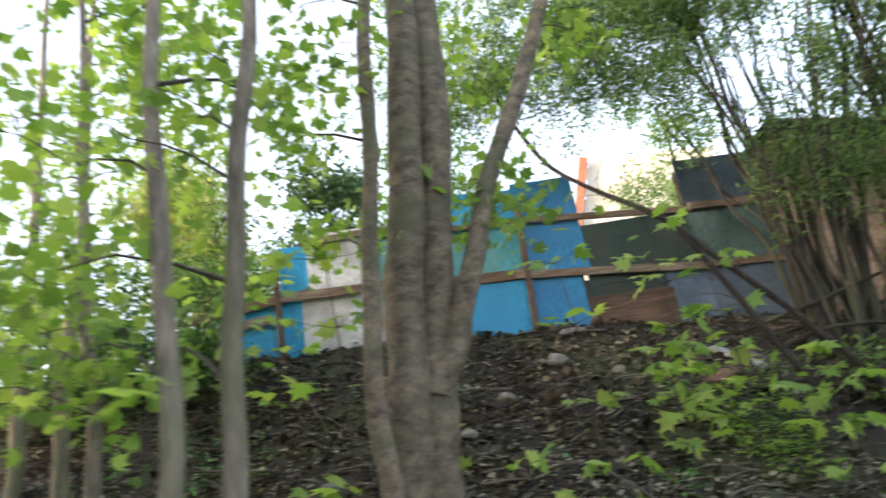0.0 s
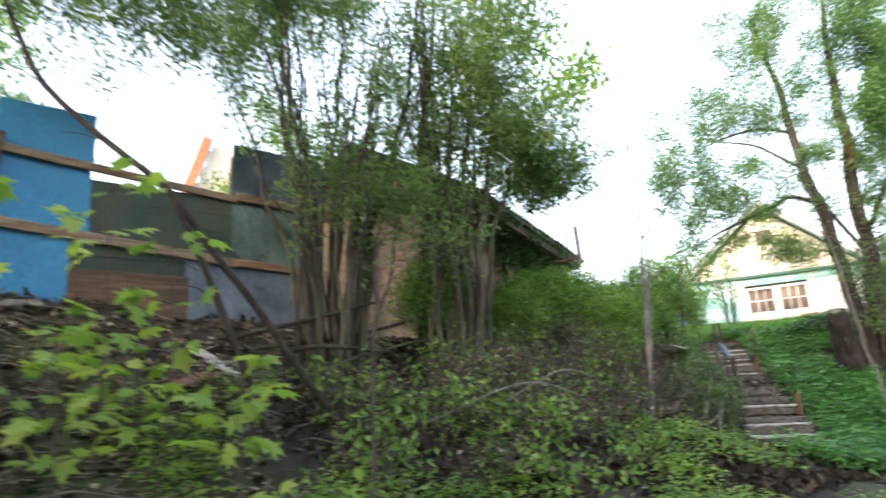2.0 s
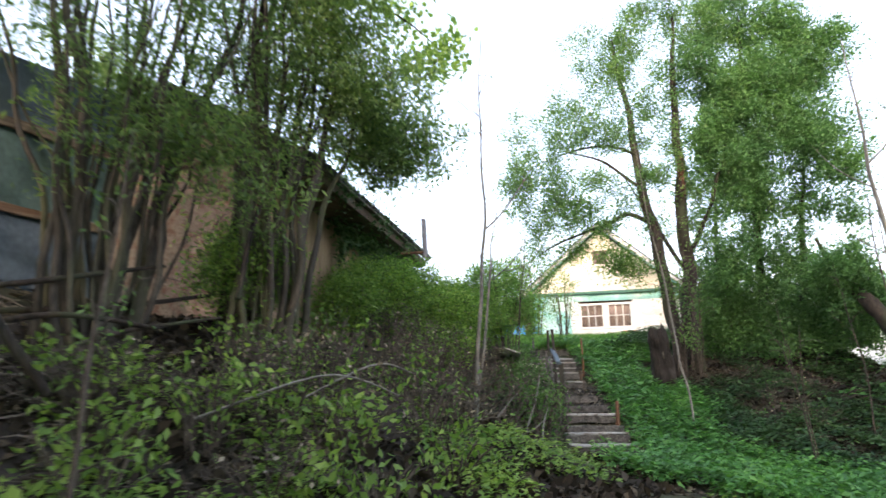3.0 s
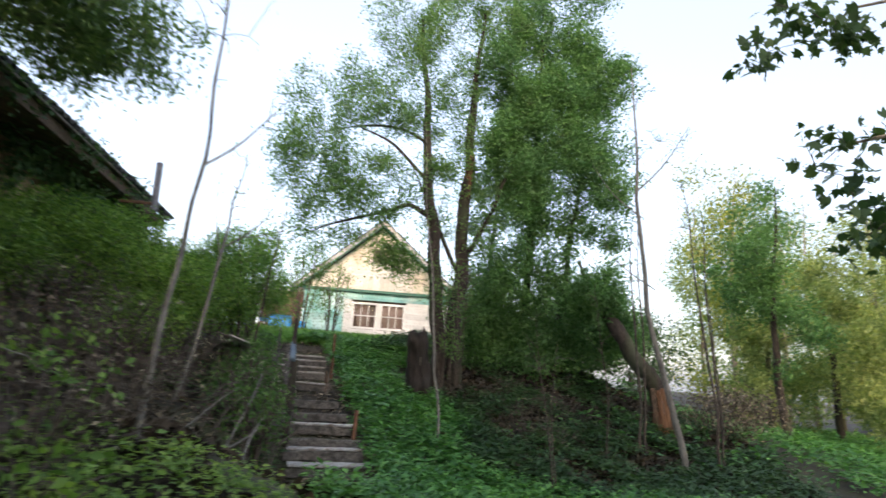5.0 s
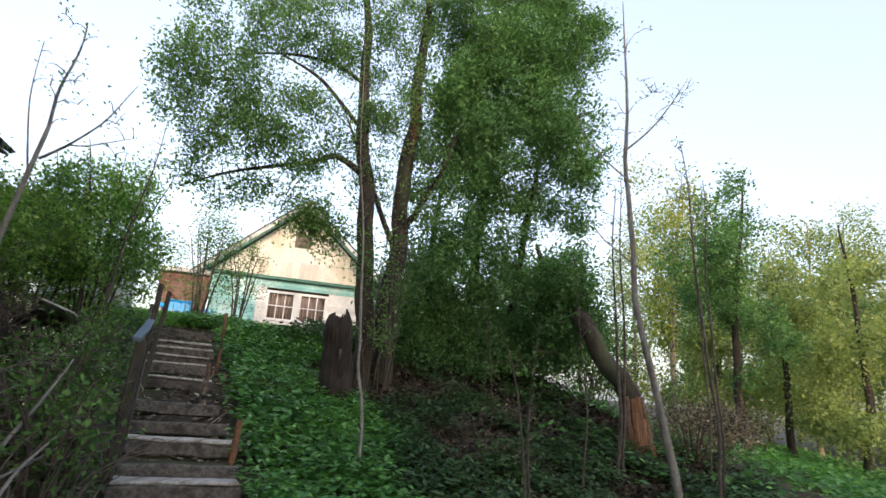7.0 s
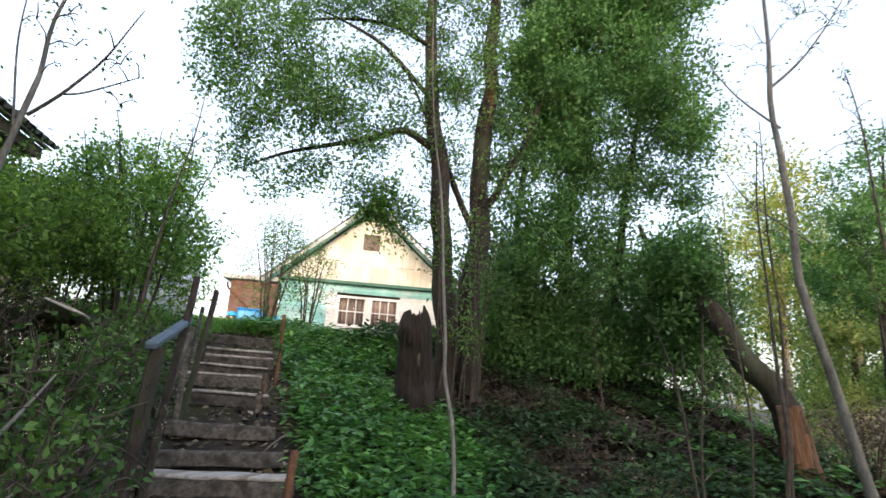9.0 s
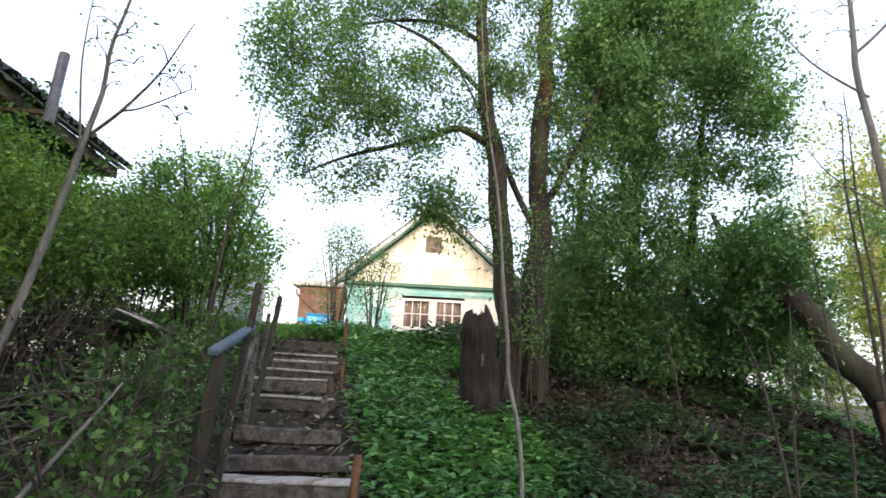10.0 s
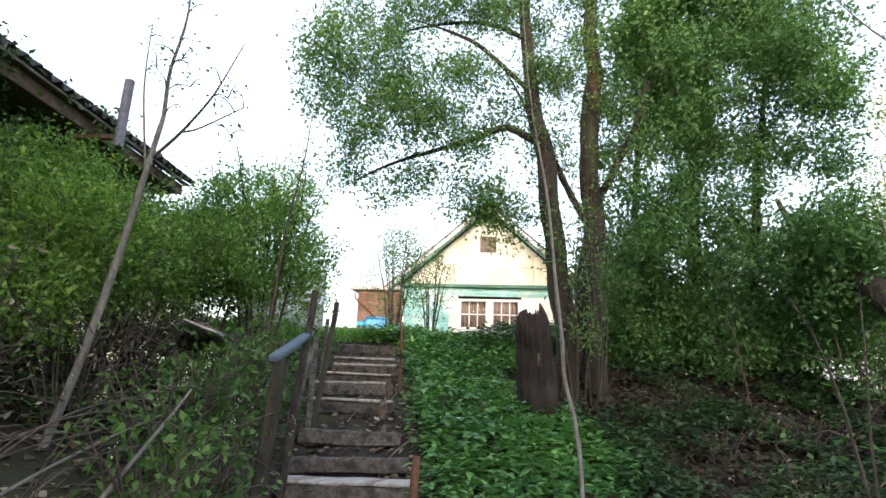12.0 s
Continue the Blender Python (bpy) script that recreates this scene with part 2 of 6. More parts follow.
def box(m, size, bevel=0.008, wobble=0.0, cuts=0):
    """A board of that size, centred at the pose m, with eased and uneven edges."""
    bm = bmesh.new()
    bmesh.ops.create_cube(bm, size=1.0)
    bmesh.ops.scale(bm, vec=size, verts=bm.verts)
    if cuts:
        long_ = max(range(3), key=lambda i: size[i])
        es = [e for e in bm.edges if abs((e.verts[0].co - e.verts[1].co)[long_]) > size[long_] * 0.9]
        bmesh.ops.subdivide_edges(bm, edges=es, cuts=cuts)
    if bevel:
        bmesh.ops.bevel(bm, geom=[e for e in bm.edges if e.calc_face_angle(0) > 1], offset=bevel, segments=1, affect="EDGES")
    if wobble:
        o = rng.uniform(0, 50)
        for v in bm.verts:
            v.co += Vector(noise.noise_vector(v.co * 3.0 + Vector((o, o, 0)))) * wobble
    bmesh.ops.transform(bm, matrix=m, verts=bm.verts)
    return bm


def join(*bms):
    a = bms[0]
    for b in bms[1:]:
        me = bpy.data.meshes.new("tmp")
        b.to_mesh(me)
        b.free()
        a.from_mesh(me)
        bpy.data.meshes.remove(me)
    return a


def between(a, b, width, depth, bevel=0.006, wobble=0.0, cuts=0):
    """A board or post from a to b."""
    a, b = Vector(a), Vector(b)
    d = b - a
    m = Matrix.Translation((a + b) / 2) @ d.to_track_quat("X", "Z").to_matrix().to_4x4()
    return box(m, (d.length, width, depth), bevel, wobble, cuts)


def tubes(paths, sides=6, rough=0.0):
    """Tapered tubes along paths of rows x, y, z, radius."""
    V, F, n0 = [], [], 0
    ang = np.arange(sides) * 2 * np.pi / sides
    for p in paths:
        p = np.asarray(p, float)
        k = len(p)
        d = np.gradient(p[:, :3], axis=0)
        d /= np.linalg.norm(d, axis=1)[:, None] + 1e-9
        ref = np.array([0.0, 0, 1.0]) if abs(d[:, 2].mean()) < 0.8 else np.array([1.0, 0, 0])
        u = np.cross(d, ref)
        u /= np.linalg.norm(u, axis=1)[:, None] + 1e-9
        w = np.cross(d, u)
        r = p[:, 3][:, None] * (1 + (rng.uniform(-rough, rough, (k, sides)) if rough else 0))
        ring = p[:, None, :3] + r[..., None] * (np.cos(ang)[None, :, None] * u[:, None, :] + np.sin(ang)[None, :, None] * w[:, None, :])
        V.append(ring.reshape(-1, 3))
        i = np.arange(k - 1)[:, None] * sides
        j = np.arange(sides)[None, :]
        jn = (j + 1) % sides
        F.append((np.stack([i + j, i + jn, i + sides + jn, i + sides + j], -1) + n0).reshape(-1, 4))
        n0 += k * sides
    return np.concatenate(V), np.concatenate(F)


def bend(points, steps=24, wander=0.02):
    """A smooth, slightly wandering path through rows x, y, z, radius."""
    p = np.asarray(points, float)
    t = np.linspace(0, len(p) - 1, steps)
    q = np.empty((steps, 4))
    for c in range(4):
        # Catmull-Rom
        i = np.clip(t.astype(int), 0, len(p) - 2)
        f = t - i
        a, b, cc, dd = p[np.maximum(i - 1, 0), c], p[i, c], p[i + 1, c], p[np.minimum(i + 2, len(p) - 1), c]
        q[:, c] = 0.5 * (2 * b + (cc - a) * f + (2 * a - 5 * b + 4 * cc - dd) * f ** 2 + (3 * b - a - 3 * cc + dd) * f ** 3)
    if wander:
        o = rng.uniform(0, 6.3, 4)
        s = np.linspace(0, 1, steps) * np.linalg.norm(p[-1, :3] - p[0, :3])
        q[:, 0] += wander * (np.sin(s * 2.1 + o[0]) + 0.5 * np.sin(s * 5.3 + o[1]))
        q[:, 1] += wander * (np.sin(s * 2.4 + o[2]) + 0.5 * np.sin(s * 4.7 + o[3]))
    q[:, 3] = np.maximum(q[:, 3], 0.0015)
    return q


LEAF = {
    "oval": np.array([[0, 0, 0], [-0.26, 0.42, 0.06], [0, 1, -0.05], [0.26, 0.42, 0.06]]),
    "narrow": np.array([[0, 0, 0], [-0.15, 0.4, 0.05], [0, 1, -0.08], [0.15, 0.4, 0.05]]),
    "round": np.array([[0, 0, 0], [-0.4, 0.5, 0.08], [0, 1, -0.03], [0.4, 0.5, 0.08]]),
    "blade": np.array([[-0.03, 0, 0], [0.03, 0, 0], [0.012, 0.7, 0.0], [0.0, 1.0, 0.12]]),
    # half an outline of a lobed leaf, mirrored below
    "maple": np.array([[0, 0, 0], [-0.22, 0.02, 0.0], [-0.48, 0.22, -0.04], [-0.28, 0.36, 0.05], [-0.5, 0.68, -0.05], [-0.2, 0.62, 0.05], [0, 1, -0.06],
                       [0.2, 0.62, 0.05], [0.5, 0.68, -0.05], [0.28, 0.36, 0.05], [0.48, 0.22, -0.04], [0.22, 0.02, 0.0], [0, 0.42, 0.04]]),
}


def leaves(name, at, size, mat, parent=None, shape="oval", up=0.12, droop=0.35, label="", spread=0.35, heading=None):
    """One mesh of many single leaves, each at a row of at, turned at random about a mostly upward face."""
    at = np.asarray(at, float)
    n = len(at)
    nrm = rng.normal(size=(n, 3))
    nrm[:, 2] += up * 4
    nrm /= np.linalg.norm(nrm, axis=1)[:, None]
    dr = rng.normal(size=(n, 3)) if heading is None else heading + rng.normal(size=(n, 3)) * 0.35
    dr[:, 2] -= droop
    dr -= (dr * nrm).sum(1)[:, None] * nrm
    dr /= np.linalg.norm(dr, axis=1)[:, None] + 1e-9
    sd = np.cross(dr, nrm)
    s = size * rng.uniform(1 - spread, 1 + spread, n)
    L = LEAF[shape]
    v = at[:, None, :] + s[:, None, None] * (L[None, :, 0:1] * sd[:, None, :] + L[None, :, 1:2] * dr[:, None, :] + L[None, :, 2:3] * nrm[:, None, :])
    k = len(L)
    if shape == "maple":
        f = np.array([[12, i, i + 1] for i in range(0, 11)] + [[12, 11, 0]])
    elif shape == "blade":
        f = np.array([[0, 1, 2], [0, 2, 3]])
    else:
        f = np.array([[0, 2, 1], [0, 3, 2]])
    faces = (f[None] + (np.arange(n) * k)[:, None, None]).reshape(-1, 3)
    return raw(name, v.reshape(-1, 3), faces, mat, parent, label)


def in_blobs(blobs, n):
    """Random places inside ellipsoids (x, y, z, rx, ry, rz, weight), denser towards the outside."""
    b = np.asarray(blobs, float)
    w = b[:, 6] / b[:, 6].sum()
    k = rng.choice(len(b), n, p=w)
    d = rng.normal(size=(n, 3))
    d /= np.linalg.norm(d, axis=1)[:, None]
    r = rng.uniform(0.12, 1, n) ** 0.5
    return b[k, :3] + d * r[:, None] * b[k, 3:6]


def clumps(blobs, n, r):
    """Small uneven clumps strewn through larger blobs."""
    c = in_blobs(blobs, n)
    s = r * rng.uniform(0.5, 1.35, n)
    return [(a[0], a[1], a[2], q, q, q * 0.75, q * q) for a, q in zip(c, s)]


def grow(stems, targets, lift=0.12, thick=0.010, start=0.25):
    """Boughs from the stems to the targets; each new one may spring from an older one. Returns paths of the boughs and of their ends."""
    nodes = np.concatenate([s[int(len(s) * start):] for s in stems])
    out, ends = [], []
    order = np.argsort([np.linalg.norm(nodes[:, :3] - t, axis=1).min() for t in targets])
    for t in np.asarray(targets)[order]:
        d = np.linalg.norm(nodes[:, :3] - t, axis=1)
        cost = d + np.maximum(nodes[:, 2] - t[2] + 0.25 * d, 0) * 1.1
        a = nodes[np.argmin(cost)]
        ln = np.linalg.norm(t - a[:3])
        if ln < 0.05:
            continue
        r0 = max(min(a[3] * 0.8, 0.005 + thick * ln), 0.0055)
        k = max(4, int(ln / 0.18))
        s = np.linspace(0, 1, k)[:, None]
        p = a[:3] + (t - a[:3]) * s
        p[:, 2] += (lift * ln * np.sin(np.pi * s[:, 0]))
        p += rng.normal(size=(k, 3)) * 0.03 * ln * (np.sin(np.pi * s) ** 0.5) * 0.8
        row = np.c_[p, np.maximum(r0 * (1 - 0.7 * s[:, 0]), 0.003)]
        out.append(row)
        ends.append(row[k // 3:])
        nodes = np.concatenate([nodes, row[1:]])
    return out, ends


def tree(name, stems, blobs, twigs, per_twig, leaf_size, leaf_mat, bark, label, category="tree", shape="oval", spread=0.16, group="",
         limb_bark=None, thick=0.010, lift=0.12, start=0.25, droop=0.35, stem_name="trunk", sides=9, up=0.12, wander=0.02):
    """A tree or shrub: tapered stems, boughs grown into the crown's blobs, and single leaves about the boughs' ends."""
    stems = [bend(s, 60 if sides >= 12 else 24, wander) for s in stems]
    ob = thing(name, stems[0][0][:3], label, category, group)
    for s in stems:
        v, f = tubes([s], sides, 0.09 if sides >= 12 else 0.06)
        raw(stem_name, v, f, bark, ob, smooth=True)
    boughs, ends = grow(stems, in_blobs(blobs, twigs), lift, thick, start)
    if boughs:
        v, f = tubes(boughs, 4)
        tagged(raw("branchwork", v, f, limb_bark or bark, ob, smooth=True), kind="stuff")
        if per_twig:
            at = np.concatenate([e[rng.integers(0, len(e), per_twig), :3] + rng.normal(size=(per_twig, 3)) * spread for e in ends])
            tagged(leaves("crown", at, leaf_size, leaf_mat, ob, shape, droop=droop, up=up), kind="stuff")
    return ob

# ---- ground ----
# crest of the bank: x, y, height, how hollow its slope is
CREST = np.array([(-40, 9, 2.9, 2.2), (-3, 8.1, 2.85, 2.2), (0.5, 7.9, 2.55, 2.2), (4.2, 7.9, 2.25, 2.2), (5.8, 7.6, 1.95, 2.0), (7.4, 7.0, 1.7, 1.8), (10.5, 8.1, 1.75, 1.6),
                  (13.4, 8.4, 1.75, 1.2), (15.8, 7.1, 1.74, 1.15), (17.1, 5.0, 1.72, 1.2), (18.1, 2.6, 1.78, 1.5), (18.7, 1.0, 1.66, 1.7), (19.4, 0.2, 1.3, 1.6), (20.6, -0.9, 0.7, 1.4), (23, -2.5, 0.35, 1.3), (60, -12, 0.2, 1.3)])
FOOT, HEAD, HALF = Vector((11.43, 4.1, 0.20)), Vector((15.97, 6.82, 1.72)), 0.46
ALONG = (HEAD - FOOT).xy.normalized()


def ground(x, y, rough=True):
    x, y = np.atleast_1d(np.asarray(x, float)), np.atleast_1d(np.asarray(y, float))
    best, sign, zc, hol = np.full(x.shape, 1e9), np.ones(x.shape), np.zeros(x.shape), np.ones(x.shape)
    for a, b in zip(CREST[:-1], CREST[1:]):
        dx, dy = b[0] - a[0], b[1] - a[1]
        t = np.clip(((x - a[0]) * dx + (y - a[1]) * dy) / (dx * dx + dy * dy), 0, 1)
        d = np.hypot(x - a[0] - t * dx, y - a[1] - t * dy)
        m = d < best
        best = np.where(m, d, best)
        sign = np.where(m, np.where(dx * (y - a[1]) - dy * (x - a[0]) > 0, -1, 1), sign)
        zc = np.where(m, a[2] + t * (b[2] - a[2]), zc)
        hol = np.where(m, a[3] + t * (b[3] - a[3]), hol)
    low = np.clip(-0.035 * x, -0.28, 0.0)
    d = np.where(sign > 0, best, 0)
    h = low + (zc - low) * np.clip(1 - d / 6.6, 0, 1) ** hol
    h = np.where(sign > 0, h, zc + np.minimum(0.085 * best, 1.15))
    # the cutting in which the steps lie
    px, py = x - FOOT.x, y - FOOT.y
    s = px * ALONG.x + py * ALONG.y
    c = np.abs(px * -ALONG.y + py * ALONG.x)
    line = FOOT.z + (HEAD.z - FOOT.z) * np.clip(s / (HEAD - FOOT).xy.length, -0.25, 1) - 0.10
    k = np.clip((1.05 - c) / 0.5, 0, 1) * np.clip((s + 1.7) / 0.8, 0, 1) * np.clip(((HEAD - FOOT).xy.length + 0.25 - s) / 0.2, 0, 1)
    h = h * (1 - k) + line * k
    if rough:
        w = 0.25 + 0.75 * (1 - k)
        h = h + w * (0.05 * np.sin(1.7 * x + 0.6 * y) * np.sin(1.3 * y - 0.8 * x) + 0.025 * np.sin(4.1 * x + 2.2 * y + 1) * np.sin(3.7 * y - 1.9 * x))
    return h


def gz(x, y):
    return float(ground(x, y)[0])


def axis(lo, hi, step):
    core = np.arange(lo, hi, step)
    far = np.cumsum(0.5 * 1.35 ** np.arange(18))
    return np.concatenate([lo - far[::-1], core, hi + far])


gx, gy = axis(-10, 34, 0.16), axis(-8, 20, 0.16)
X, Y = np.meshgrid(gx, gy, indexing="ij")
H = ground(X.ravel(), Y.ravel())
near = (np.abs(X.ravel() - 8) < 24) & (np.abs(Y.ravel() - 4) < 18)
H += np.where(near, rng.normal(size=H.size) * 0.012, 0)
i, j = np.meshgrid(np.arange(len(gx) - 1), np.arange(len(gy) - 1), indexing="ij")
q = (i * len(gy) + j).ravel()
floor_ = raw("ground", np.c_[X.ravel(), Y.ravel(), H], np.c_[q, q + len(gy), q + len(gy) + 1, q + 1], SOIL, smooth=True)
tagged(floor_, "dark soil bank with leaf mould and green growth", "ground", kind="structure")

# ---- patchwork fence on the bank ----
fence = thing("patchwork_fence", (0.5, 8.0, 2.4), "patched fence of blue, teal and white sheets on wooden rails", "fence")
PANELS = [  # x0, x1, bottom, top, y, material, label
    (1.62, 2.58, 4.08, 4.74, 7.97, BLUE_DEEP, "deep blue sheet"), (0.30, 1.64, 4.10, 4.68, 7.99, BLUE, ""),
    (1.63, 2.57, 3.2, 4.1, 7.975, BLUE_DEEP, "deep blue sheet"), (0.93, 1.67, 3.26, 4.11, 7.985, TEAL, "faded teal sheet"), (0.12, 0.925, 3.3, 4.14, 7.995, TEAL, "faded teal sheet"),
    (1.50, 2.40, 2.34, 3.33, 7.965, BLUE_DEEP, "deep blue sheet"), (0.43, 1.57, 2.47, 3.30, 7.95, BLUE, "bright blue sheet"), (-0.42, 0.44, 2.5, 3.36, 7.985, TEAL, "faded teal sheet"),
    (-1.52, -0.62, 3.50, 4.38, 7.98, WHITE_WORN, "worn white sheet"), (-1.66, -0.52, 2.52, 3.42, 7.98, WHITE_WORN, "worn white sheet"), (-1.92, -1.53, 3.52, 4.22, 7.99, BLUE, ""),
    (-2.04, -1.62, 2.6, 3.42, 7.99, BLUE, ""), (-2.70, -2.03, 2.65, 3.40, 7.99, BLUE, ""), (-0.66, 0.14, 2.5, 4.15, 8.0, TEAL, "faded teal sheet"),
]
for x0, x1, z0, z1, y, mat, lab in PANELS:
    m = pose((x0 + x1) / 2, y, (z0 + z1) / 2, rng.uniform(-1.5, 1.5), rng.uniform(-1.2, 1.2), rng.uniform(-0.8, 0.8))
    part("panel", box(m, (x1 - x0, 0.012, z1 - z0), 0.003, 0.012, 3), mat, fence, lab)
# dark boards and the brown sheet between the blue panels and the corner
for k in range(4):
    part("panel", box(pose(3.45, 7.99, 3.86 - k * 0.235 - 0.05, 0, rng.uniform(-0.8, 1.6), 0), (1.9, 0.02, 0.25), 0.004, 0.008, 4), DARK_GREEN, fence, "dark green board")
part("panel", box(pose(3.05, 7.97, 2.5, 0, 1.5, 0), (1.35, 0.015, 0.62), 0.004, 0.015, 3), WOOD_BROWN, fence, "brown sheet")
part("panel", box(pose(3.3, 8.0, 2.93, 0, 1.5, 0), (1.7, 0.015, 0.26), 0.004, 0.015, 3), DARK_GREEN, fence, "dark green board")
part("panel", box(pose(4.02, 7.98, 2.62, 0, 2, 0), (0.72, 0.015, 0.95), 0.004, 0.015, 3), SLATE_BLUE, fence, "slate blue sheet")
# end panels
CA, CB = Vector((4.27, 7.98, 0)), Vector((5.66, 7.95, 0))
yaw = math.degrees(math.atan2(CB.y - CA.y, CB.x - CA.x))
mid = (CA + CB) / 2
for z0, z1, mat, lab in ((4.03, 4.76, SLATE_BLUE, "slate blue sheet"), (3.05, 3.98, GREY_GREEN, "grey green sheet"), (2.05, 3.0, SLATE_BLUE, "slate blue sheet")):
    part("panel", box(pose(mid.x, mid.y, (z0 + z1) / 2, 1, 0.6, yaw), (1.38, 0.014, z1 - z0), 0.003, 0.014, 3), mat, fence, lab)
# rails in front, with the wear of old planks
RAILS = [((-1.6, 7.94, 4.24), (-0.1, 7.94, 4.3), 0.11), ((0.1, 7.93, 4.15), (1.72, 7.93, 4.12), 0.09), ((1.6, 7.91, 4.13), (4.35, 7.95, 3.93), 0.10), ((4.3, 7.92, 3.97), (5.8, 7.90, 3.9), 0.12),
         ((-3.15, 7.93, 3.33), (-1.5, 7.93, 3.5), 0.12), ((-1.95, 7.91, 3.47), (-0.2, 7.93, 3.44), 0.13), ((-0.3, 7.92, 3.38), (1.62, 7.92, 3.30), 0.15), ((1.45, 7.90, 3.30), (4.35, 7.93, 3.02), 0.12),
         ((4.3, 7.92, 3.03), (5.75, 7.90, 2.95), 0.10), ((-3.1, 7.95, 3.12), (-2.1, 7.95, 3.2), 0.14)]
for k, (a, b, w) in enumerate(RAILS):
    part("rail", between(a, b, 0.045, w, 0.008, 0.012, 8), WOOD_BROWN if k in (4, 6) else WOOD_RAIL, fence, "rust-brown plank" if k in (4, 6) else "")
for x, y, z0, z1, lean in ((1.60, 7.90, 2.15, 4.3, 3), (-1.96, 7.90, 2.5, 4.1, -1), (0.06, 7.95, 2.3, 4.2, 0), (2.42, 8.03, 2.0, 4.6, 0), (4.33, 8.08, 1.9, 4.6, 0), (5.66, 8.03, 1.6, 4.6, 1), (0.40, 7.93, 2.3, 3.3, 1)):
    part("post", box(pose(x, y, (z0 + z1) / 2, 0, lean, 0), (0.085, 0.07, z1 - z0), 0.01, 0.012, 5), WOOD_BROWN, fence)

# ---- shed with a corrugated roof ----
EA, EB = Vector((7.76, 6.53, 4.2)), Vector((14.66, 9.51, 4.24))
run = (EB - EA).normalized()
back = Vector((-run.y, run.x, 0)).normalized()
shed = thing("old_shed", (10, 9.5, 1.7), "old ochre plank shed with dark corrugated roof", "shed")
syaw = math.degrees(math.atan2(run.y, run.x))


def on_shed(s, b, z):
    p = EA + run * s + back * b
    return Vector((p.x, p.y, z))


length = (EB - EA).length
n_board = 44
for k in range(n_board):
    s = 0.35 + (length - 0.7) * (k + 0.5) / n_board
    c = on_shed(s, 0.87 + rng.uniform(-0.004, 0.004), 2.7 + rng.uniform(-0.03, 0.03))
    part("plank", box(pose(*c, 0, rng.uniform(-0.4, 0.4), syaw), ((length - 0.7) / n_board - 0.008, 0.025, 2.9), 0.004), OCHRE, shed)
c = on_shed(length / 2, 0.94, 2.7)
part("wall", box(pose(*c, 0, 0, syaw), (length - 0.7, 0.05, 2.9), 0), WOOD_BROWN, shed)
for s in (0.33, length - 0.33):
    c = on_shed(s, 3.05, 2.9)
    part("wall", box(pose(*c, 0, 0, syaw + 90), (4.2, 0.06, 3.3), 0), WOOD_RAIL, shed)
c = on_shed(length / 2, 5.12, 2.9)
part("wall", box(pose(*c, 0, 0, syaw), (length - 0.7, 0.06, 3.3), 0), OCHRE, shed)
part("fascia", box(pose(*on_shed(length / 2, 0.12, 4.09), 0, 0, syaw), (length - 0.2, 0.03, 0.17), 0.006, 0.01, 12), WOOD_BROWN, shed, "brown eaves board")
part("gutter_board", box(pose(*on_shed(length / 2, 0.06, 4.19), 8, 0, syaw), (length - 0.1, 0.10, 0.03), 0.004, 0.008, 12), WOOD_GREY, shed, "pale weathered eaves board")
part("soffit", box(pose(*on_shed(length / 2, 0.5, 4.02), 0, 0, syaw), (length - 0.3, 0.78, 0.025), 0.003), WOOD_BROWN, shed)


def corrugated(origin, along, upward, width, height, wave, amp, thick=0.008):
    """A wavy sheet with real thickness; along and upward are unit vectors."""
    n = along.cross(upward).normalized()
    k = int(width / wave * 8)
    s = np.linspace(0, width, k + 1)
    off = amp * np.cos(s / wave * 2 * np.pi)
    rows = []
    for h, lift_ in ((0, thick), (height, thick), (height, -thick), (0, -thick)):
        rows.append(np.array([origin + along * a + upward * h + n * (o + lift_) for a, o in zip(s, off)]))
    V = np.concatenate(rows)
    m = k + 1
    F = []
    for r in range(4):
        a0, b0 = r * m, ((r + 1) % 4) * m
        for t in range(k):
            F.append((a0 + t, a0 + t + 1, b0 + t + 1, b0 + t))
    return V, F


slope = (back * math.cos(radians(30)) + Vector((0, 0, 1)) * math.sin(radians(30))).normalized()
for k in range(11):
    a = length * k / 11
    o = EA + run * a + Vector((0, 0, 0.02 + 0.012 * (k % 2))) + slope * rng.uniform(-0.03, 0.03)
    V, F = corrugated(o, run, slope, length / 11 + 0.06, 2.95, 0.19, 0.034)
    raw("roof_sheet", V, F, ROOFING, shed, smooth=True)
ridge = EA + slope * 2.9
for s in (0.33, length - 0.33):
    bm = bmesh.new()
    vs = []
    for o in (-0.03, 0.03):
        for b_, z_ in ((0.85, 4.35), (4.9, 4.35), (2.65, 5.6)):
            vs.append(bm.verts.new(on_shed(s + o, b_, z_)))
    for f in ((0, 1, 2), (5, 4, 3), (0, 3, 4, 1), (1, 4, 5, 2), (2, 5, 3, 0)):
        bm.faces.new([vs[t] for t in f])
    part("gable", bm, WOOD_BROWN, shed)
slope2 = (back * math.cos(radians(30)) - Vector((0, 0, 1)) * math.sin(radians(30))).normalized()
V, F = corrugated(ridge, run, slope2, length, 2.95, 0.15, 0.028)
raw("roof_sheet", V, F, ROOFING, shed, smooth=True)
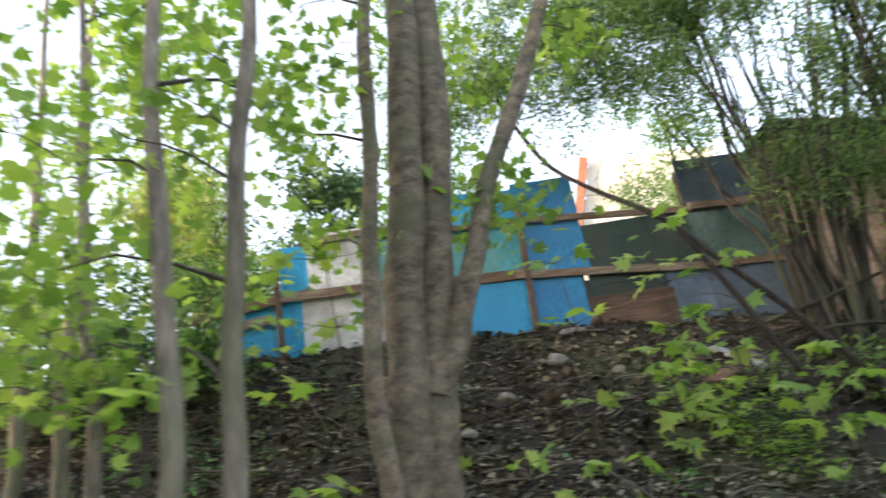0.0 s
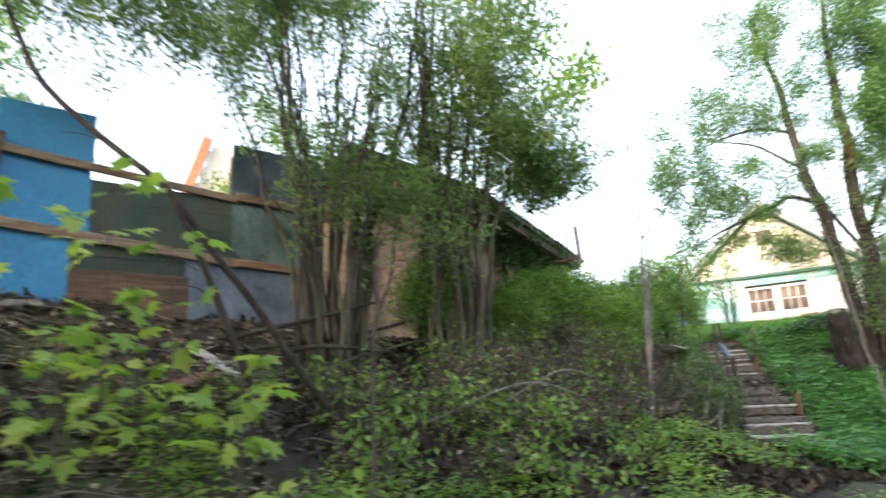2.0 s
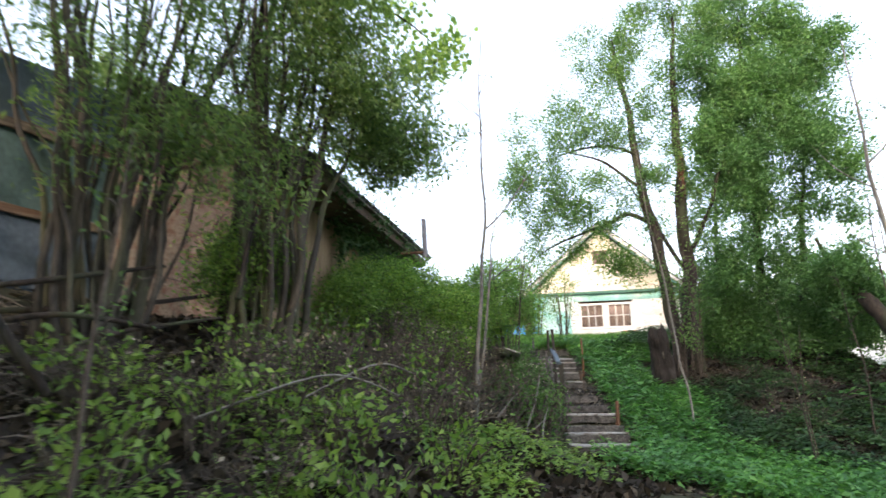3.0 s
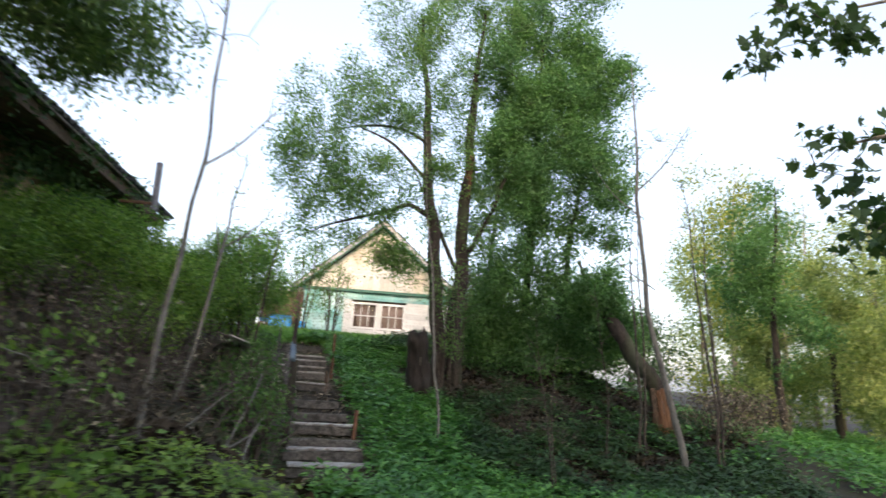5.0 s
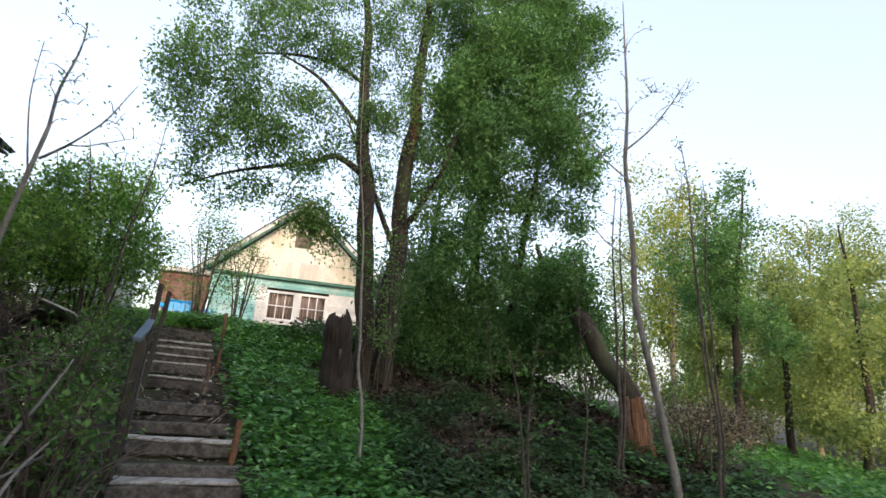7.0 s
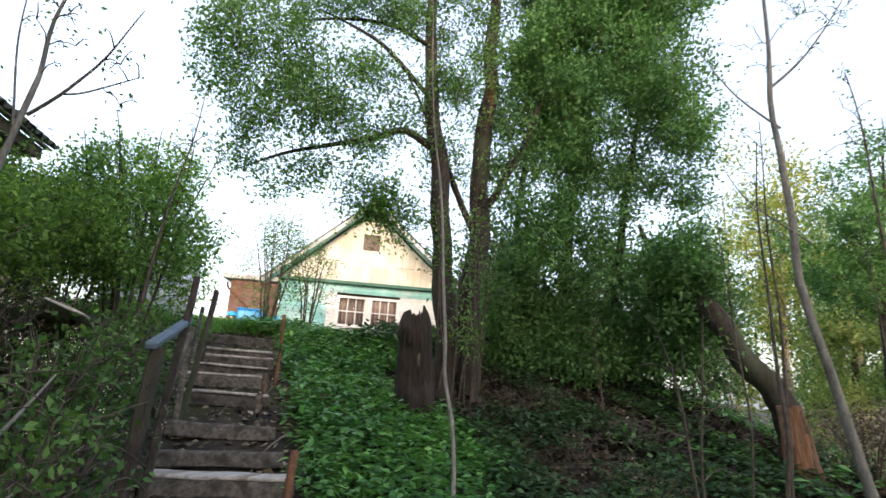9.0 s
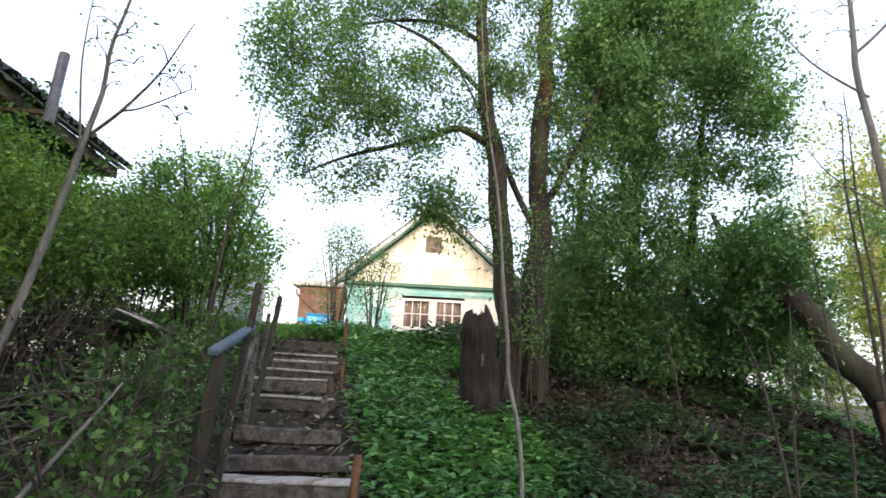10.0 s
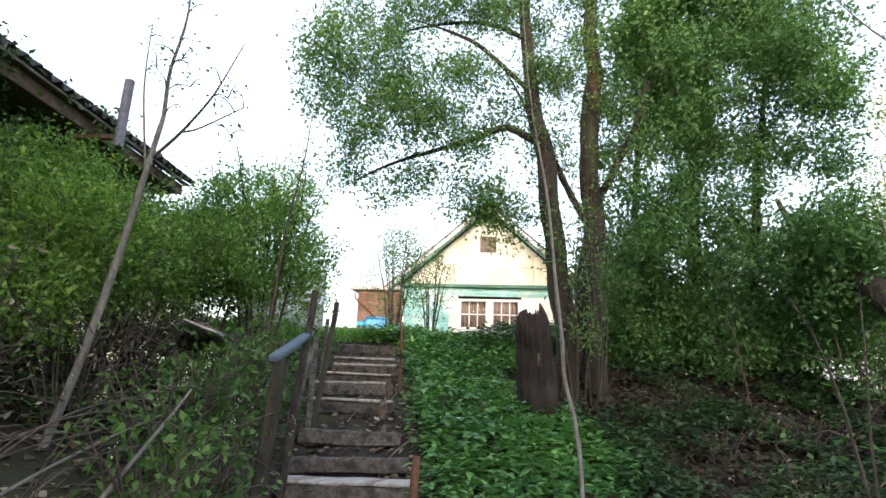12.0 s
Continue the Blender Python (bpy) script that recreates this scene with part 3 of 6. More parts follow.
# lower lean-to at the shed's far end
annex = thing("lean_to", (15.3, 10.6, 1.8), "low dark lean-to beside the shed", "shed")
V, F = corrugated(Vector((13.4, 9.35, 3.55)), run, slope, 2.1, 2.2, 0.15, 0.028)
raw("roof_sheet", V, F, ROOFING, annex, smooth=True)
part("wall", box(pose(14.3, 10.1, 2.7, 0, 0, syaw), (1.9, 0.08, 1.8), 0.005), WOOD_BROWN, annex)
flue = thing("flue_pipe", (12.3, 8.0, 3.9), "grey rusted steel flue pipe fixed to the shed eaves", "pipe")
LOW, TOP = Vector(((12.25, 7.93, 3.68))), Vector(((12.35, 8.05, 4.57)))
V, F = tubes([[tuple(LOW) + (0.055,), tuple((LOW + TOP) / 2) + (0.055,), tuple(TOP) + (0.055,)]], 16)
raw("tube", V, F, STEEL, flue, smooth=True)
V, F = tubes([[tuple(TOP - Vector((0, 0, 0.05))) + (0.059,), tuple(TOP + Vector((0, 0, 0.01))) + (0.059,), tuple(TOP + Vector((0, 0, 0.012))) + (0.048,), tuple(TOP - Vector((0, 0, 0.12))) + (0.046,)]], 16)
raw("rim", V, F, STEEL, flue, smooth=True)
part("bracket", between(LOW + Vector((0, 0, 0.12)), LOW + back * 0.55 + Vector((0, 0, 0.12)), 0.05, 0.05, 0.006), RUST, flue, "rusty bracket")

# ---- steps ----
WOOD_STEP = surface("dark_step_timber", (0.05, 0.047, 0.043), (0.17, 0.162, 0.15), 5, (0.6, 6, 6), 0.9, 0.6, (0.026, 0.024, 0.022), 1.9, 55)
steps = thing("hillside_steps", FOOT, "worn timber hillside steps with earth treads", "stairs")
ACROSS = Vector((ALONG.y, -ALONG.x, 0))
STEP_AT = [(10.75, 3.68, -0.02, 0.48), (11.08, 3.88, 0.11, 0.50), (11.43, 4.10, 0.24, 0.50), (11.71, 4.25, 0.35, 0.49), (12.12, 4.50, 0.475, 0.53), (12.50, 4.78, 0.61, 0.50), (13.0, 5.10, 0.77, 0.46), (13.68, 5.56, 1.0, 0.47), (14.17, 5.90, 1.175, 0.49),
           (14.52, 6.06, 1.28, 0.46), (14.97, 6.22, 1.41, 0.44), (15.21, 6.38, 1.5, 0.44), (15.97, 6.82, 1.74, 0.48)]
tyaw = math.degrees(math.atan2(ACROSS.y, ACROSS.x))
for k, (x, y, z, half) in enumerate(STEP_AT):
    skew, tip = rng.uniform(-2.5, 2.5), rng.uniform(-0.3, 1.2)
    hgt = 0.125 if k < len(STEP_AT) - 1 else 0.19
    part("riser", box(pose(x, y, z - hgt / 2, 0, tip, tyaw + skew), (half * 2, 0.07, hgt), 0.012, 0.02, 9), WOOD_STEP, steps, "dark weathered timber riser")
    if k in (1, 2, 4, 7, 8, 9, 10, 11):
        c = Vector((x, y, 0)) + Vector((ALONG.x, ALONG.y, 0)) * 0.085
        part("tread", box(pose(c.x, c.y, z + 0.012, rng.uniform(-2, 0), tip, tyaw + skew), (half * 2 - 0.05, 0.24 + 0.06 * (k % 2), 0.03), 0.008, 0.012, 8), WOOD_PALE, steps, "bleached frayed tread board")
    if k < len(STEP_AT) - 1:
        nx, ny, nz, _ = STEP_AT[k + 1]
        dx = math.hypot(nx - x, ny - y)
        c = Vector(((x + nx) / 2, (y + ny) / 2, 0))
        part("earth_tread", box(pose(c.x, c.y, z - 0.105, 0, tip, tyaw + skew), (half * 2, dx, 0.13), 0.02, 0.03, 6), SOIL, steps, "trodden earth tread")
# upper landing of the lowest flight: a stub board beside the third step
c = Vector((12.12, 4.5, 0)) - ACROSS * 0.68
part("riser", box(pose(c.x, c.y, 0.40, 0, 0, tyaw), (0.28, 0.06, 0.13), 0.012, 0.015, 3), WOOD_STEP, steps)
for k, (x, y, z0, z1, lx, w, mat) in enumerate(((12.13, 3.98, 0.2, 0.70, 2, 0.032, RUST), (14.44, 5.40, 1.1, 1.90, 0, 0.022, RUST), (13.4, 5.0, 0.6, 1.02, 0, 0.04, WOOD_GREY), (13.98, 5.28, 0.8, 1.22, 0, 0.03, WOOD_BROWN))):
    peg = thing("step_stake", (x, y, z0), "rusty stake driven beside the timber steps" if mat is RUST else "short wooden stake beside the timber steps", "stake", "stakes by the steps")
    V, F = tubes([bend([(x, y, z0, w), (x + 0.01, y, (z0 + z1) / 2, w), (x + 0.02 * lx, y, z1, w * 0.95), (x + 0.02 * lx, y, z1 + 0.008, w * 0.4)], 8, 0.003)], 8, 0.05)
    raw("stake", V, F, mat, peg, smooth=True)
# broken handrail
rail = thing("broken_handrail", (11.9, 4.9, 0.5), "broken grey wooden handrail on leaning posts beside steps", "handrail")
part("post", between((11.06, 4.46, 0.3), (11.34, 4.58, 1.34), 0.075, 0.08, 0.01, 0.012, 6), BARK_DARK, rail)
part("post", between((11.75, 4.84, 0.3), (12.43, 5.18, 1.98), 0.05, 0.055, 0.008, 0.01, 6), BARK_DARK, rail)
part("post", between((13.1, 5.62, 0.6), (13.69, 5.83, 2.07), 0.05, 0.05, 0.008, 0.01, 6), BARK_DARK, rail)
part("post", between((12.95, 5.55, 0.6), (13.05, 5.6, 1.62), 0.05, 0.05, 0.008, 0.01, 5), WOOD_STEP, rail)
part("post", between((14.3, 6.45, 1.0), (14.62, 6.62, 2.0), 0.045, 0.045, 0.008, 0.01, 5), WOOD_STEP, rail)
part("handrail_board", between((11.26, 4.58, 1.345), (12.45, 5.21, 1.62), 0.075, 0.05, 0.012, 0.01, 6), SLATE_BLUE, rail, "faded blue-grey rail")
part("board", between((12.0, 5.0, 0.85), (12.75, 5.42, 1.5), 0.06, 0.035, 0.008, 0.01, 4), WOOD_STEP, rail)

# ---- aqua house with the gable ----
HC, HR = Vector((30.8, 10.38, 2.75)), Vector((0.345, -0.938, 0)).normalized()
HN = Vector((-HR.y, HR.x, 0)) * -1
if HN.x > 0:
    HN = -HN
hyaw = math.degrees(math.atan2(HR.y, HR.x))
house = thing("aqua_house", HC, "sunlit aqua and cream wooden house with a gable", "house")


def on_house(s, out, z):
    p = HC + HR * s + HN * out
    return Vector((p.x, p.y, z))


def house_box(s0, s1, z0, z1, out, deep, bevel=0.004):
    return box(pose(*on_house((s0 + s1) / 2, out - deep / 2, (z0 + z1) / 2), 0, 0, hyaw), (s1 - s0, deep, z1 - z0), bevel)


WIN = [(-1.09, -0.07), (0.25, 1.27)]
ZB, ZT, EZ = 3.44, 4.52, 5.12
# clapboards round the window band
for k in range(19):
    z0 = 2.6 + k * 0.133
    z1 = z0 + 0.128
    spans = [(-3.5, 3.6)]
    if z1 > ZB - 0.12 and z0 < ZT + 0.12:
        spans = [(-3.5, -1.22), (1.40, 3.6)]
    for s0, s1 in spans:
        teal_to = -1.6
        if z0 > ZT + 0.1:
            part("clapboard", house_box(s0, s1, z0, z1, 0.0, 0.03), AQUA, house, "aqua board")
        else:
            if s0 < teal_to:
                part("clapboard", house_box(s0, min(s1, teal_to), z0, z1, 0.0, 0.03), AQUA, house, "aqua board")
            if s1 > teal_to:
                part("clapboard", house_box(max(s0, teal_to) + 0.004, s1, z0, z1, 0.0, 0.03), WHITE, house)
for s0, s1 in WIN:
    w = thing("window", on_house((s0 + s1) / 2, 0, ZB))
    w.parent = house
    w.location = w.location - house.location
    bm = join(house_box(s0 - 0.13, s0, ZB - 0.1, ZT + 0.1, 0.03, 0.1), house_box(s1, s1 + 0.13, ZB - 0.1, ZT + 0.1, 0.03, 0.1),
              house_box(s0, s1, ZT, ZT + 0.1, 0.028, 0.1), house_box(s0, s1, ZB - 0.1, ZB, 0.028, 0.1))
    part("frame", bm, WHITE, w)
    tr = ZB + (ZT - ZB) * 0.5
    third = (s1 - s0) / 3
    bars = [house_box(s0 + third * i - 0.022, s0 + third * i + 0.022, ZB, ZT, 0.0, 0.05) for i in (1, 2)] + [house_box(s0, s1, tr - 0.022, tr + 0.022, 0.004, 0.05)]
    for b in bars:
        part("glazing_bar", b, WHITE, w)
    for i in range(3):
        for z0, z1 in ((ZB, tr), (tr, ZT)):
            g = part("pane", house_box(s0 + third * i + 0.02, s0 + third * (i + 1) - 0.02, z0 + 0.02, z1 - 0.02, -0.03, 0.006, 0), GLASS, w)
            g.visible_shadow = False
    V, F = corrugated(on_house(s0, -0.16, ZB), HR, Vector((0, 0, 1)), s1 - s0, ZT - ZB, 0.13, 0.02, 0.003)
    raw("curtain", V, F, CURTAIN, w, "pinkish net curtain", True)
part("post", house_box(-0.07 + 0.13, 0.25 - 0.13, ZB - 0.1, ZT + 0.1, 0.02, 0.08), WHITE, house)
part("apron", house_box(-1.3, 3.6, 2.95, ZB - 0.12, 0.02, 0.05), WHITE, house, "pale boarded apron below windows")
part("plinth", house_box(-3.5, 3.6, 2.0, 2.72, 0.04, 0.2), STONE, house)
# gable of cream boards
APEX, HALFW = 8.35, 3.55
for k in range(26):
    s0 = -HALFW + k * (2 * HALFW / 26)
    s1 = s0 + 2 * HALFW / 26 - 0.006
    for lo, hi in ((EZ + 0.1, 5.95), (5.97, 9)):
        tops = [APEX - abs(s) * (APEX - EZ - 0.1) / HALFW for s in (s0, s1)]
        a, b = min(tops[0], hi), min(tops[1], hi)
        if max(a, b) <= lo + 0.02:
            continue
        bm = bmesh.new()
        vs = []
        for out in (0.06, 0.03):
            for s, z in ((s0, lo), (s1, lo), (s1, max(b, lo + 0.01)), (s0, max(a, lo + 0.01))):
                vs.append(bm.verts.new(on_house(s, out + (0.02 if hi < 6 else 0), z)))
        for f in ((0, 1, 2, 3), (7, 6, 5, 4), (0, 4, 5, 1), (1, 5, 6, 2), (2, 6, 7, 3), (3, 7, 4, 0)):
            bm.faces.new([vs[t] for t in f])
        part("gable_board", bm, CREAM, house, "cream board")
part("eaves_ledge", house_box(-3.7, 3.8, EZ - 0.04, EZ + 0.09, 0.22, 0.28, 0.01), GREEN_TRIM, house, "dark green ledge")
part("attic_window", house_box(-0.35, 0.35, 6.6, 7.3, 0.075, 0.05), WOOD_GREY, house, "small weathered attic window")
for sg in (-1, 1):
    a, b = on_house(0, 0.92, APEX + 0.12), on_house(sg * 4.2, 0.92, EZ - 0.27)
    part("bargeboard", between(a, b, 0.05, 0.2, 0.006), WHITE_WORN, house, "pale worn bargeboard")
    for k in range(6):
        a, b = on_house(0, 0.82 - 0.145 * k, APEX + 0.13), on_house(sg * 4.15, 0.82 - 0.145 * k, EZ - 0.3)
        part("soffit_board", between(a, b, 0.138, 0.025, 0.003), AQUA, house, "aqua soffit board")
    for k in range(1):
        o1, o2 = on_house(0, 0.95, APEX + 0.28), on_house(sg * 4.25, 0.95, EZ - 0.2)
        bm = bmesh.new()
        pts = [o1, o2, o2 - HN * 8.0, o1 - HN * 8.0]
        vs = [bm.verts.new(p) for p in pts] + [bm.verts.new(p - Vector((0, 0, 0.08))) for p in pts]
        for f in ((0, 1, 2, 3), (7, 6, 5, 4), (0, 4, 5, 1), (1, 5, 6, 2), (2, 6, 7, 3), (3, 7, 4, 0)):
            bm.faces.new([vs[t] for t in f])
        part("roof", bm, ROOFING, house)
part("wall", house_box(-3.5, 3.6, 2.0, 5.1, -0.3, 0.05), WOOD_BROWN, house)
for s in (-3.48, 3.58):
    part("wall", box(pose(*on_house(s, -3.9, 3.6), 0, 0, hyaw + 90), (7.4, 0.06, 3.2), 0), AQUA, house)
# plank extension
ext = thing("plank_extension", on_house(-4.5, 0, 2.75), "red-brown plank extension with flat grey roof", "shed")
for k in range(16):
    z0 = 2.3 + k * 0.16
    part("plank", house_box(-5.42, -3.54, z0, z0 + 0.154, 0.3, 0.03), RED_BROWN, ext)
part("wall", box(pose(*on_house(-5.4, -1.2, 3.55), 0, 0, hyaw + 90), (2.9, 0.05, 2.6), 0), WHITE_WORN, ext, "pale side wall")
part("wall", house_box(-5.4, -3.54, 2.2, 4.85, 0.2, 0.05), WOOD_BROWN, ext)
part("roof", house_box(-5.72, -3.52, 4.86, 5.05, 0.55, 3.2, 0.02), WHITE_WORN, ext, "pale flat roof edge")
V, F = tubes([[tuple(on_house(-5.55, 0.38, 4.72)) + (0.045,), tuple(on_house(-5.5, 0.38, 4.5)) + (0.045,), tuple(on_house(-3.95, 0.38, 3.2)) + (0.045,)]], 8)
raw("downpipe", V, F, RUST, ext, "rusty diagonal downpipe", True)
tank = thing("blue_tank", on_house(-4.2, 1.5, 2.7), "sky-blue plastic water tank on the grass", "tank")
m = pose(*on_house(-4.25, 1.6, 3.16), 0, 0, hyaw + 6)
part("body", box(m, (0.95, 0.7, 0.72), 0.06), TANK_BLUE, tank, smooth=False)
part("lid", box(m @ pose(0, 0, 0.385), (0.99, 0.74, 0.05), 0.02), TANK_BLUE, tank)
for k in (-0.2, 0.2):
    part("strap", box(m @ pose(k, -0.36, 0), (0.03, 0.012, 0.7), 0.003), SLATE_BLUE, tank)
barrel = thing("blue_barrel", on_house(-3.3, 1.4, 2.75), "small sky-blue barrel by the house", "barrel")
p = on_house(-3.35, 1.4, 2.75)
V, F = tubes([[(p.x, p.y, 2.75, 0.13), (p.x, p.y, 2.95, 0.16), (p.x, p.y, 3.2, 0.16), (p.x, p.y, 3.38, 0.13), (p.x, p.y, 3.39, 0.02)]], 14)
raw("body", V, F, TANK_BLUE, barrel, smooth=True)
lamp = thing("hand_pump", on_house(-5.0, 1.3, 2.7), "blue and white hand pump post on the lawn", "pump")
p = on_house(-5.0, 1.3, 2.7)
V, F = tubes([[(p.x, p.y, 2.6, 0.05), (p.x, p.y, 3.3, 0.05)]], 10)
raw("post", V, F, WHITE, lamp, smooth=True)
V, F = tubes([[(p.x, p.y, 3.3, 0.17), (p.x, p.y, 3.42, 0.17), (p.x, p.y, 3.46, 0.05)]], 12)
raw("head", V, F, TANK_BLUE, lamp, smooth=True)
pots = thing("terracotta_heap", on_house(1.6, 1.2, 2.8), "heap of terracotta bricks below the windows", "bricks")
for k in range(9):
    p = on_house(0.9 + 0.16 * (k % 5) + rng.uniform(-0.05, 0.05), 1.1 + rng.uniform(-0.1, 0.1), 2.98 + 0.1 * (k // 5))
    part("brick", box(pose(*p, rng.uniform(-8, 8), rng.uniform(-8, 8), hyaw + rng.uniform(-30, 30)), (0.24, 0.12, 0.09), 0.01), TERRACOTTA, pots)
# corrugated sheet fence beside the shrub at the top of the steps
sheetf = thing("corrugated_fence", (17.6, 9.3, 2), "pale blue corrugated sheet fence beside a shrub", "fence")
V, F = corrugated(Vector((17.0, 10.5, 1.9)), Vector((0.6, -0.8, 0)), Vector((0, 0, 1)), 1.65, 1.5, 0.18, 0.02, 0.004)
raw("sheet", V, F, SHEET, sheetf, smooth=True)
for s in (0.1, 1.5):
    part("post", box(pose(17.05 + 0.6 * s, 10.55 - 0.8 * s, 2.4), (0.07, 0.07, 1.7), 0.008), WOOD_GREY, sheetf)

# ---- cream house beyond the fence ----
far_house = thing("cream_house", (10.5, 22, 4), "cream plank house with terracotta verge beyond the fence", "house")
for k in range(30):
    x0 = 7.9 + k * 0.22
    top = min(11.0, 8.3 + (k * 0.22 + 0.1) * 3.2)
    part("plank", box(pose(x0 + 0.108, 22, (3 + top) / 2, 0, 0, -8), (0.212, 0.04, top - 3), 0.004), CREAM, far_house)
part("verge", between((7.55, 21.85, 7.9), (8.55, 21.75, 11.1), 0.25, 0.36, 0.02), TERRACOTTA, far_house, "terracotta verge board")
part("wall", box(pose(7.9, 24.5, 5.4, 0, 0, 82), (5, 0.1, 5), 0), CREAM, far_house)
part("wall", box(pose(11.2, 22.3, 5.4, 0, 0, -8), (6.4, 0.1, 5), 0), CREAM, far_house)

# ---- large trees ----
def G(x, y, dz=0.0):
    return (x, y, gz(x, y) + dz)


tree("maple_tree", [[(-0.62, 3.80, 0.2, 0.20), (-0.5, 3.79, 1.06, 0.165), (-0.30, 3.78, 2.3, 0.14), (-0.02, 3.76, 4.74, 0.12), (0.25, 3.7, 8.2, 0.06)],
                    [(-0.42, 3.88, 0.2, 0.18), (-0.30, 3.87, 1.06, 0.15), (-0.10, 3.86, 2.3, 0.125), (0.20, 3.84, 4.74, 0.11), (0.5, 3.9, 8.2, 0.05)],
                    [(-0.2, 3.80, 1.62, 0.11), (0.02, 3.8, 2.1, 0.085), (0.45, 3.83, 3.1, 0.07), (1.19, 3.9, 4.71, 0.06), (1.9, 4.0, 6.8, 0.03)],
                    [(-0.58, 3.6, 0.9, 0.075), (-0.54, 3.59, 2.4, 0.062), (-0.29, 3.59, 4.63, 0.05), (-0.1, 3.6, 7.0, 0.02)]],
     [(-1.5, 4.4, 4.2, 1.2, 0.9, 1.0, 2), (-0.9, 4.5, 3.1, 0.6, 0.5, 0.4, 0.8), (0.5, 4.2, 3.1, 0.6, 0.5, 0.3, 0.9), (0.9, 4.6, 5.4, 1.4, 1.0, 1.2, 2), (0.2, 4.4, 7.5, 1.6, 1.4, 1.2, 2), (-2.2, 4.8, 5.6, 1.2, 1, 1.2, 2)],
     150, 15, 0.10, LEAF_MAPLE, BARK_MAPLE, "grey-barked maple with twin fused trunks and young leaves", shape="maple", spread=0.17, start=0.3, sides=14, limb_bark=BARK_TWIG)
for x, y, lean, h, r in ((-1.44, 2.41, 0.0, 6.0, 0.055), (-1.28, 2.46, 0.3, 6.5, 0.06), (-2.3, 3.6, -0.1, 6, 0.05), (-3.4, 5.2, 0.2, 7, 0.07), (-4.4, 6.3, 0.1, 7.5, 0.08)):
    z = gz(x, y)
    tree("young_maple", [[(x, y, z - 0.1, r), (x + 0.03 + lean * 0.3, y + 0.03, z + 1.6, r * 0.85), (x + lean, y + 0.08, z + 3.6, r * 0.65), (x + lean * 1.5, y + 0.1, z + h, r * 0.2)]],
         [(x - 0.5, y + 0.5, z + 3.2, 0.8, 0.7, 1.3, 1), (x + 0.3, y + 0.9, z + 4.6, 1.1, 0.9, 1.3, 1), (x - 0.9, y + 1.0, z + 2.2, 0.7, 0.6, 0.7, 0.7)],
         42, 13, 0.10, LEAF_MAPLE, BARK, "slender young maple with bright yellow-green leaves", shape="maple", group="young maples on the bank", spread=0.15, limb_bark=BARK_TWIG)
# many-stemmed willows beside the corner of the fence
def willow(cx, cy, count, width, blobs, twigs, per, label):
    stems = []
    for k in range(count):
        a = k / count * 2 * math.pi + rng.uniform(-0.3, 0.3)
        r0, r1 = rng.uniform(0.05, 0.4), rng.uniform(0.4, width)
        bx, by = cx + 1.1 * r0 * math.cos(a), cy + 0.8 * r0 * math.sin(a)
        h = rng.uniform(3.4, 6.8)
        tx, ty = cx + 0.2 + r1 * math.cos(a) * 1.15, cy - 0.1 + r1 * math.sin(a) * 0.6
        r = rng.uniform(0.014, 0.036) + (0.02 if k % 5 == 0 else 0)
        z = gz(bx, by)
        f1, f2 = rng.uniform(0.05, 0.35), rng.uniform(0.4, 0.75)
        stems.append([(bx, by, z - 0.1, r * 1.2), (bx + (tx - bx) * f1, by + (ty - by) * f1, z + h * 0.3, r), (bx + (tx - bx) * f2, by + (ty - by) * f2, z + h * 0.65, r * 0.7), (tx, ty, z + h, r * 0.2)])
    return tree("willow_bush", stems, clumps(blobs, twigs // 5, 0.5), twigs, per, 0.088, LEAF_WILLOW, BARK_WILLOW, label, "bush", "narrow", 0.10, stem_name="stem", sides=7, limb_bark=BARK_WILLOW, thick=0.007, wander=0.05)


willow(5.0, 6.65, 34, 2.0, [(4.6, 6.7, 7.6, 2.0, 1.0, 0.9, 2.4), (2.6, 6.9, 7.3, 1.5, 0.9, 0.9, 2.0), (5.2, 6.5, 5.4, 2.0, 1.2, 1.3, 1.7), (5.5, 6.2, 6.9, 2.4, 1.6, 1.2, 3.4), (3.6, 6.4, 5.9, 1.4, 0.9, 1.1, 1.7), (6.8, 6.0, 5.0, 1.1, 0.9, 1.3, 1.8), (2.2, 7.0, 6.0, 1.7, 0.9, 1.1, 2.4), (0.6, 7.2, 6.3, 1.5, 0.9, 1.2, 2.0), (3.6, 6.8, 6.6, 1.3, 0.9, 0.9, 2.0), (7.0, 5.2, 5.2, 0.8, 0.6, 0.7, 1.0), (6.6, 4.8, 6.0, 0.9, 0.7, 0.7, 1.0), (7.7, 5.1, 4.8, 0.5, 0.4, 0.5, 0.6), (6.0, 5.9, 3.4, 0.9, 0.5, 0.9, 0.9), (4.9, 6.2, 3.7, 0.8, 0.5, 0.8, 0.8), (8.3, 5.8, 4.3, 0.45, 0.4, 0.4, 1.3), (8.7, 5.5, 4.4, 0.35, 0.35, 0.45, 1.0), (7.7, 5.6, 4.7, 0.6, 0.4, 0.5, 1.2)], 3300, 27,
       "many-stemmed old willow bush with fine grey-green leaves")
willow(6.7, 6.2, 24, 1.2, [(6.7, 6.1, 4.6, 1.0, 0.6, 0.7, 2), (7.3, 6.0, 5.0, 0.8, 0.6, 0.7, 1.6), (7.9, 6.1, 4.6, 0.6, 0.4, 0.4, 0.5)], 190, 11, "darker willow clump against the shed wall")
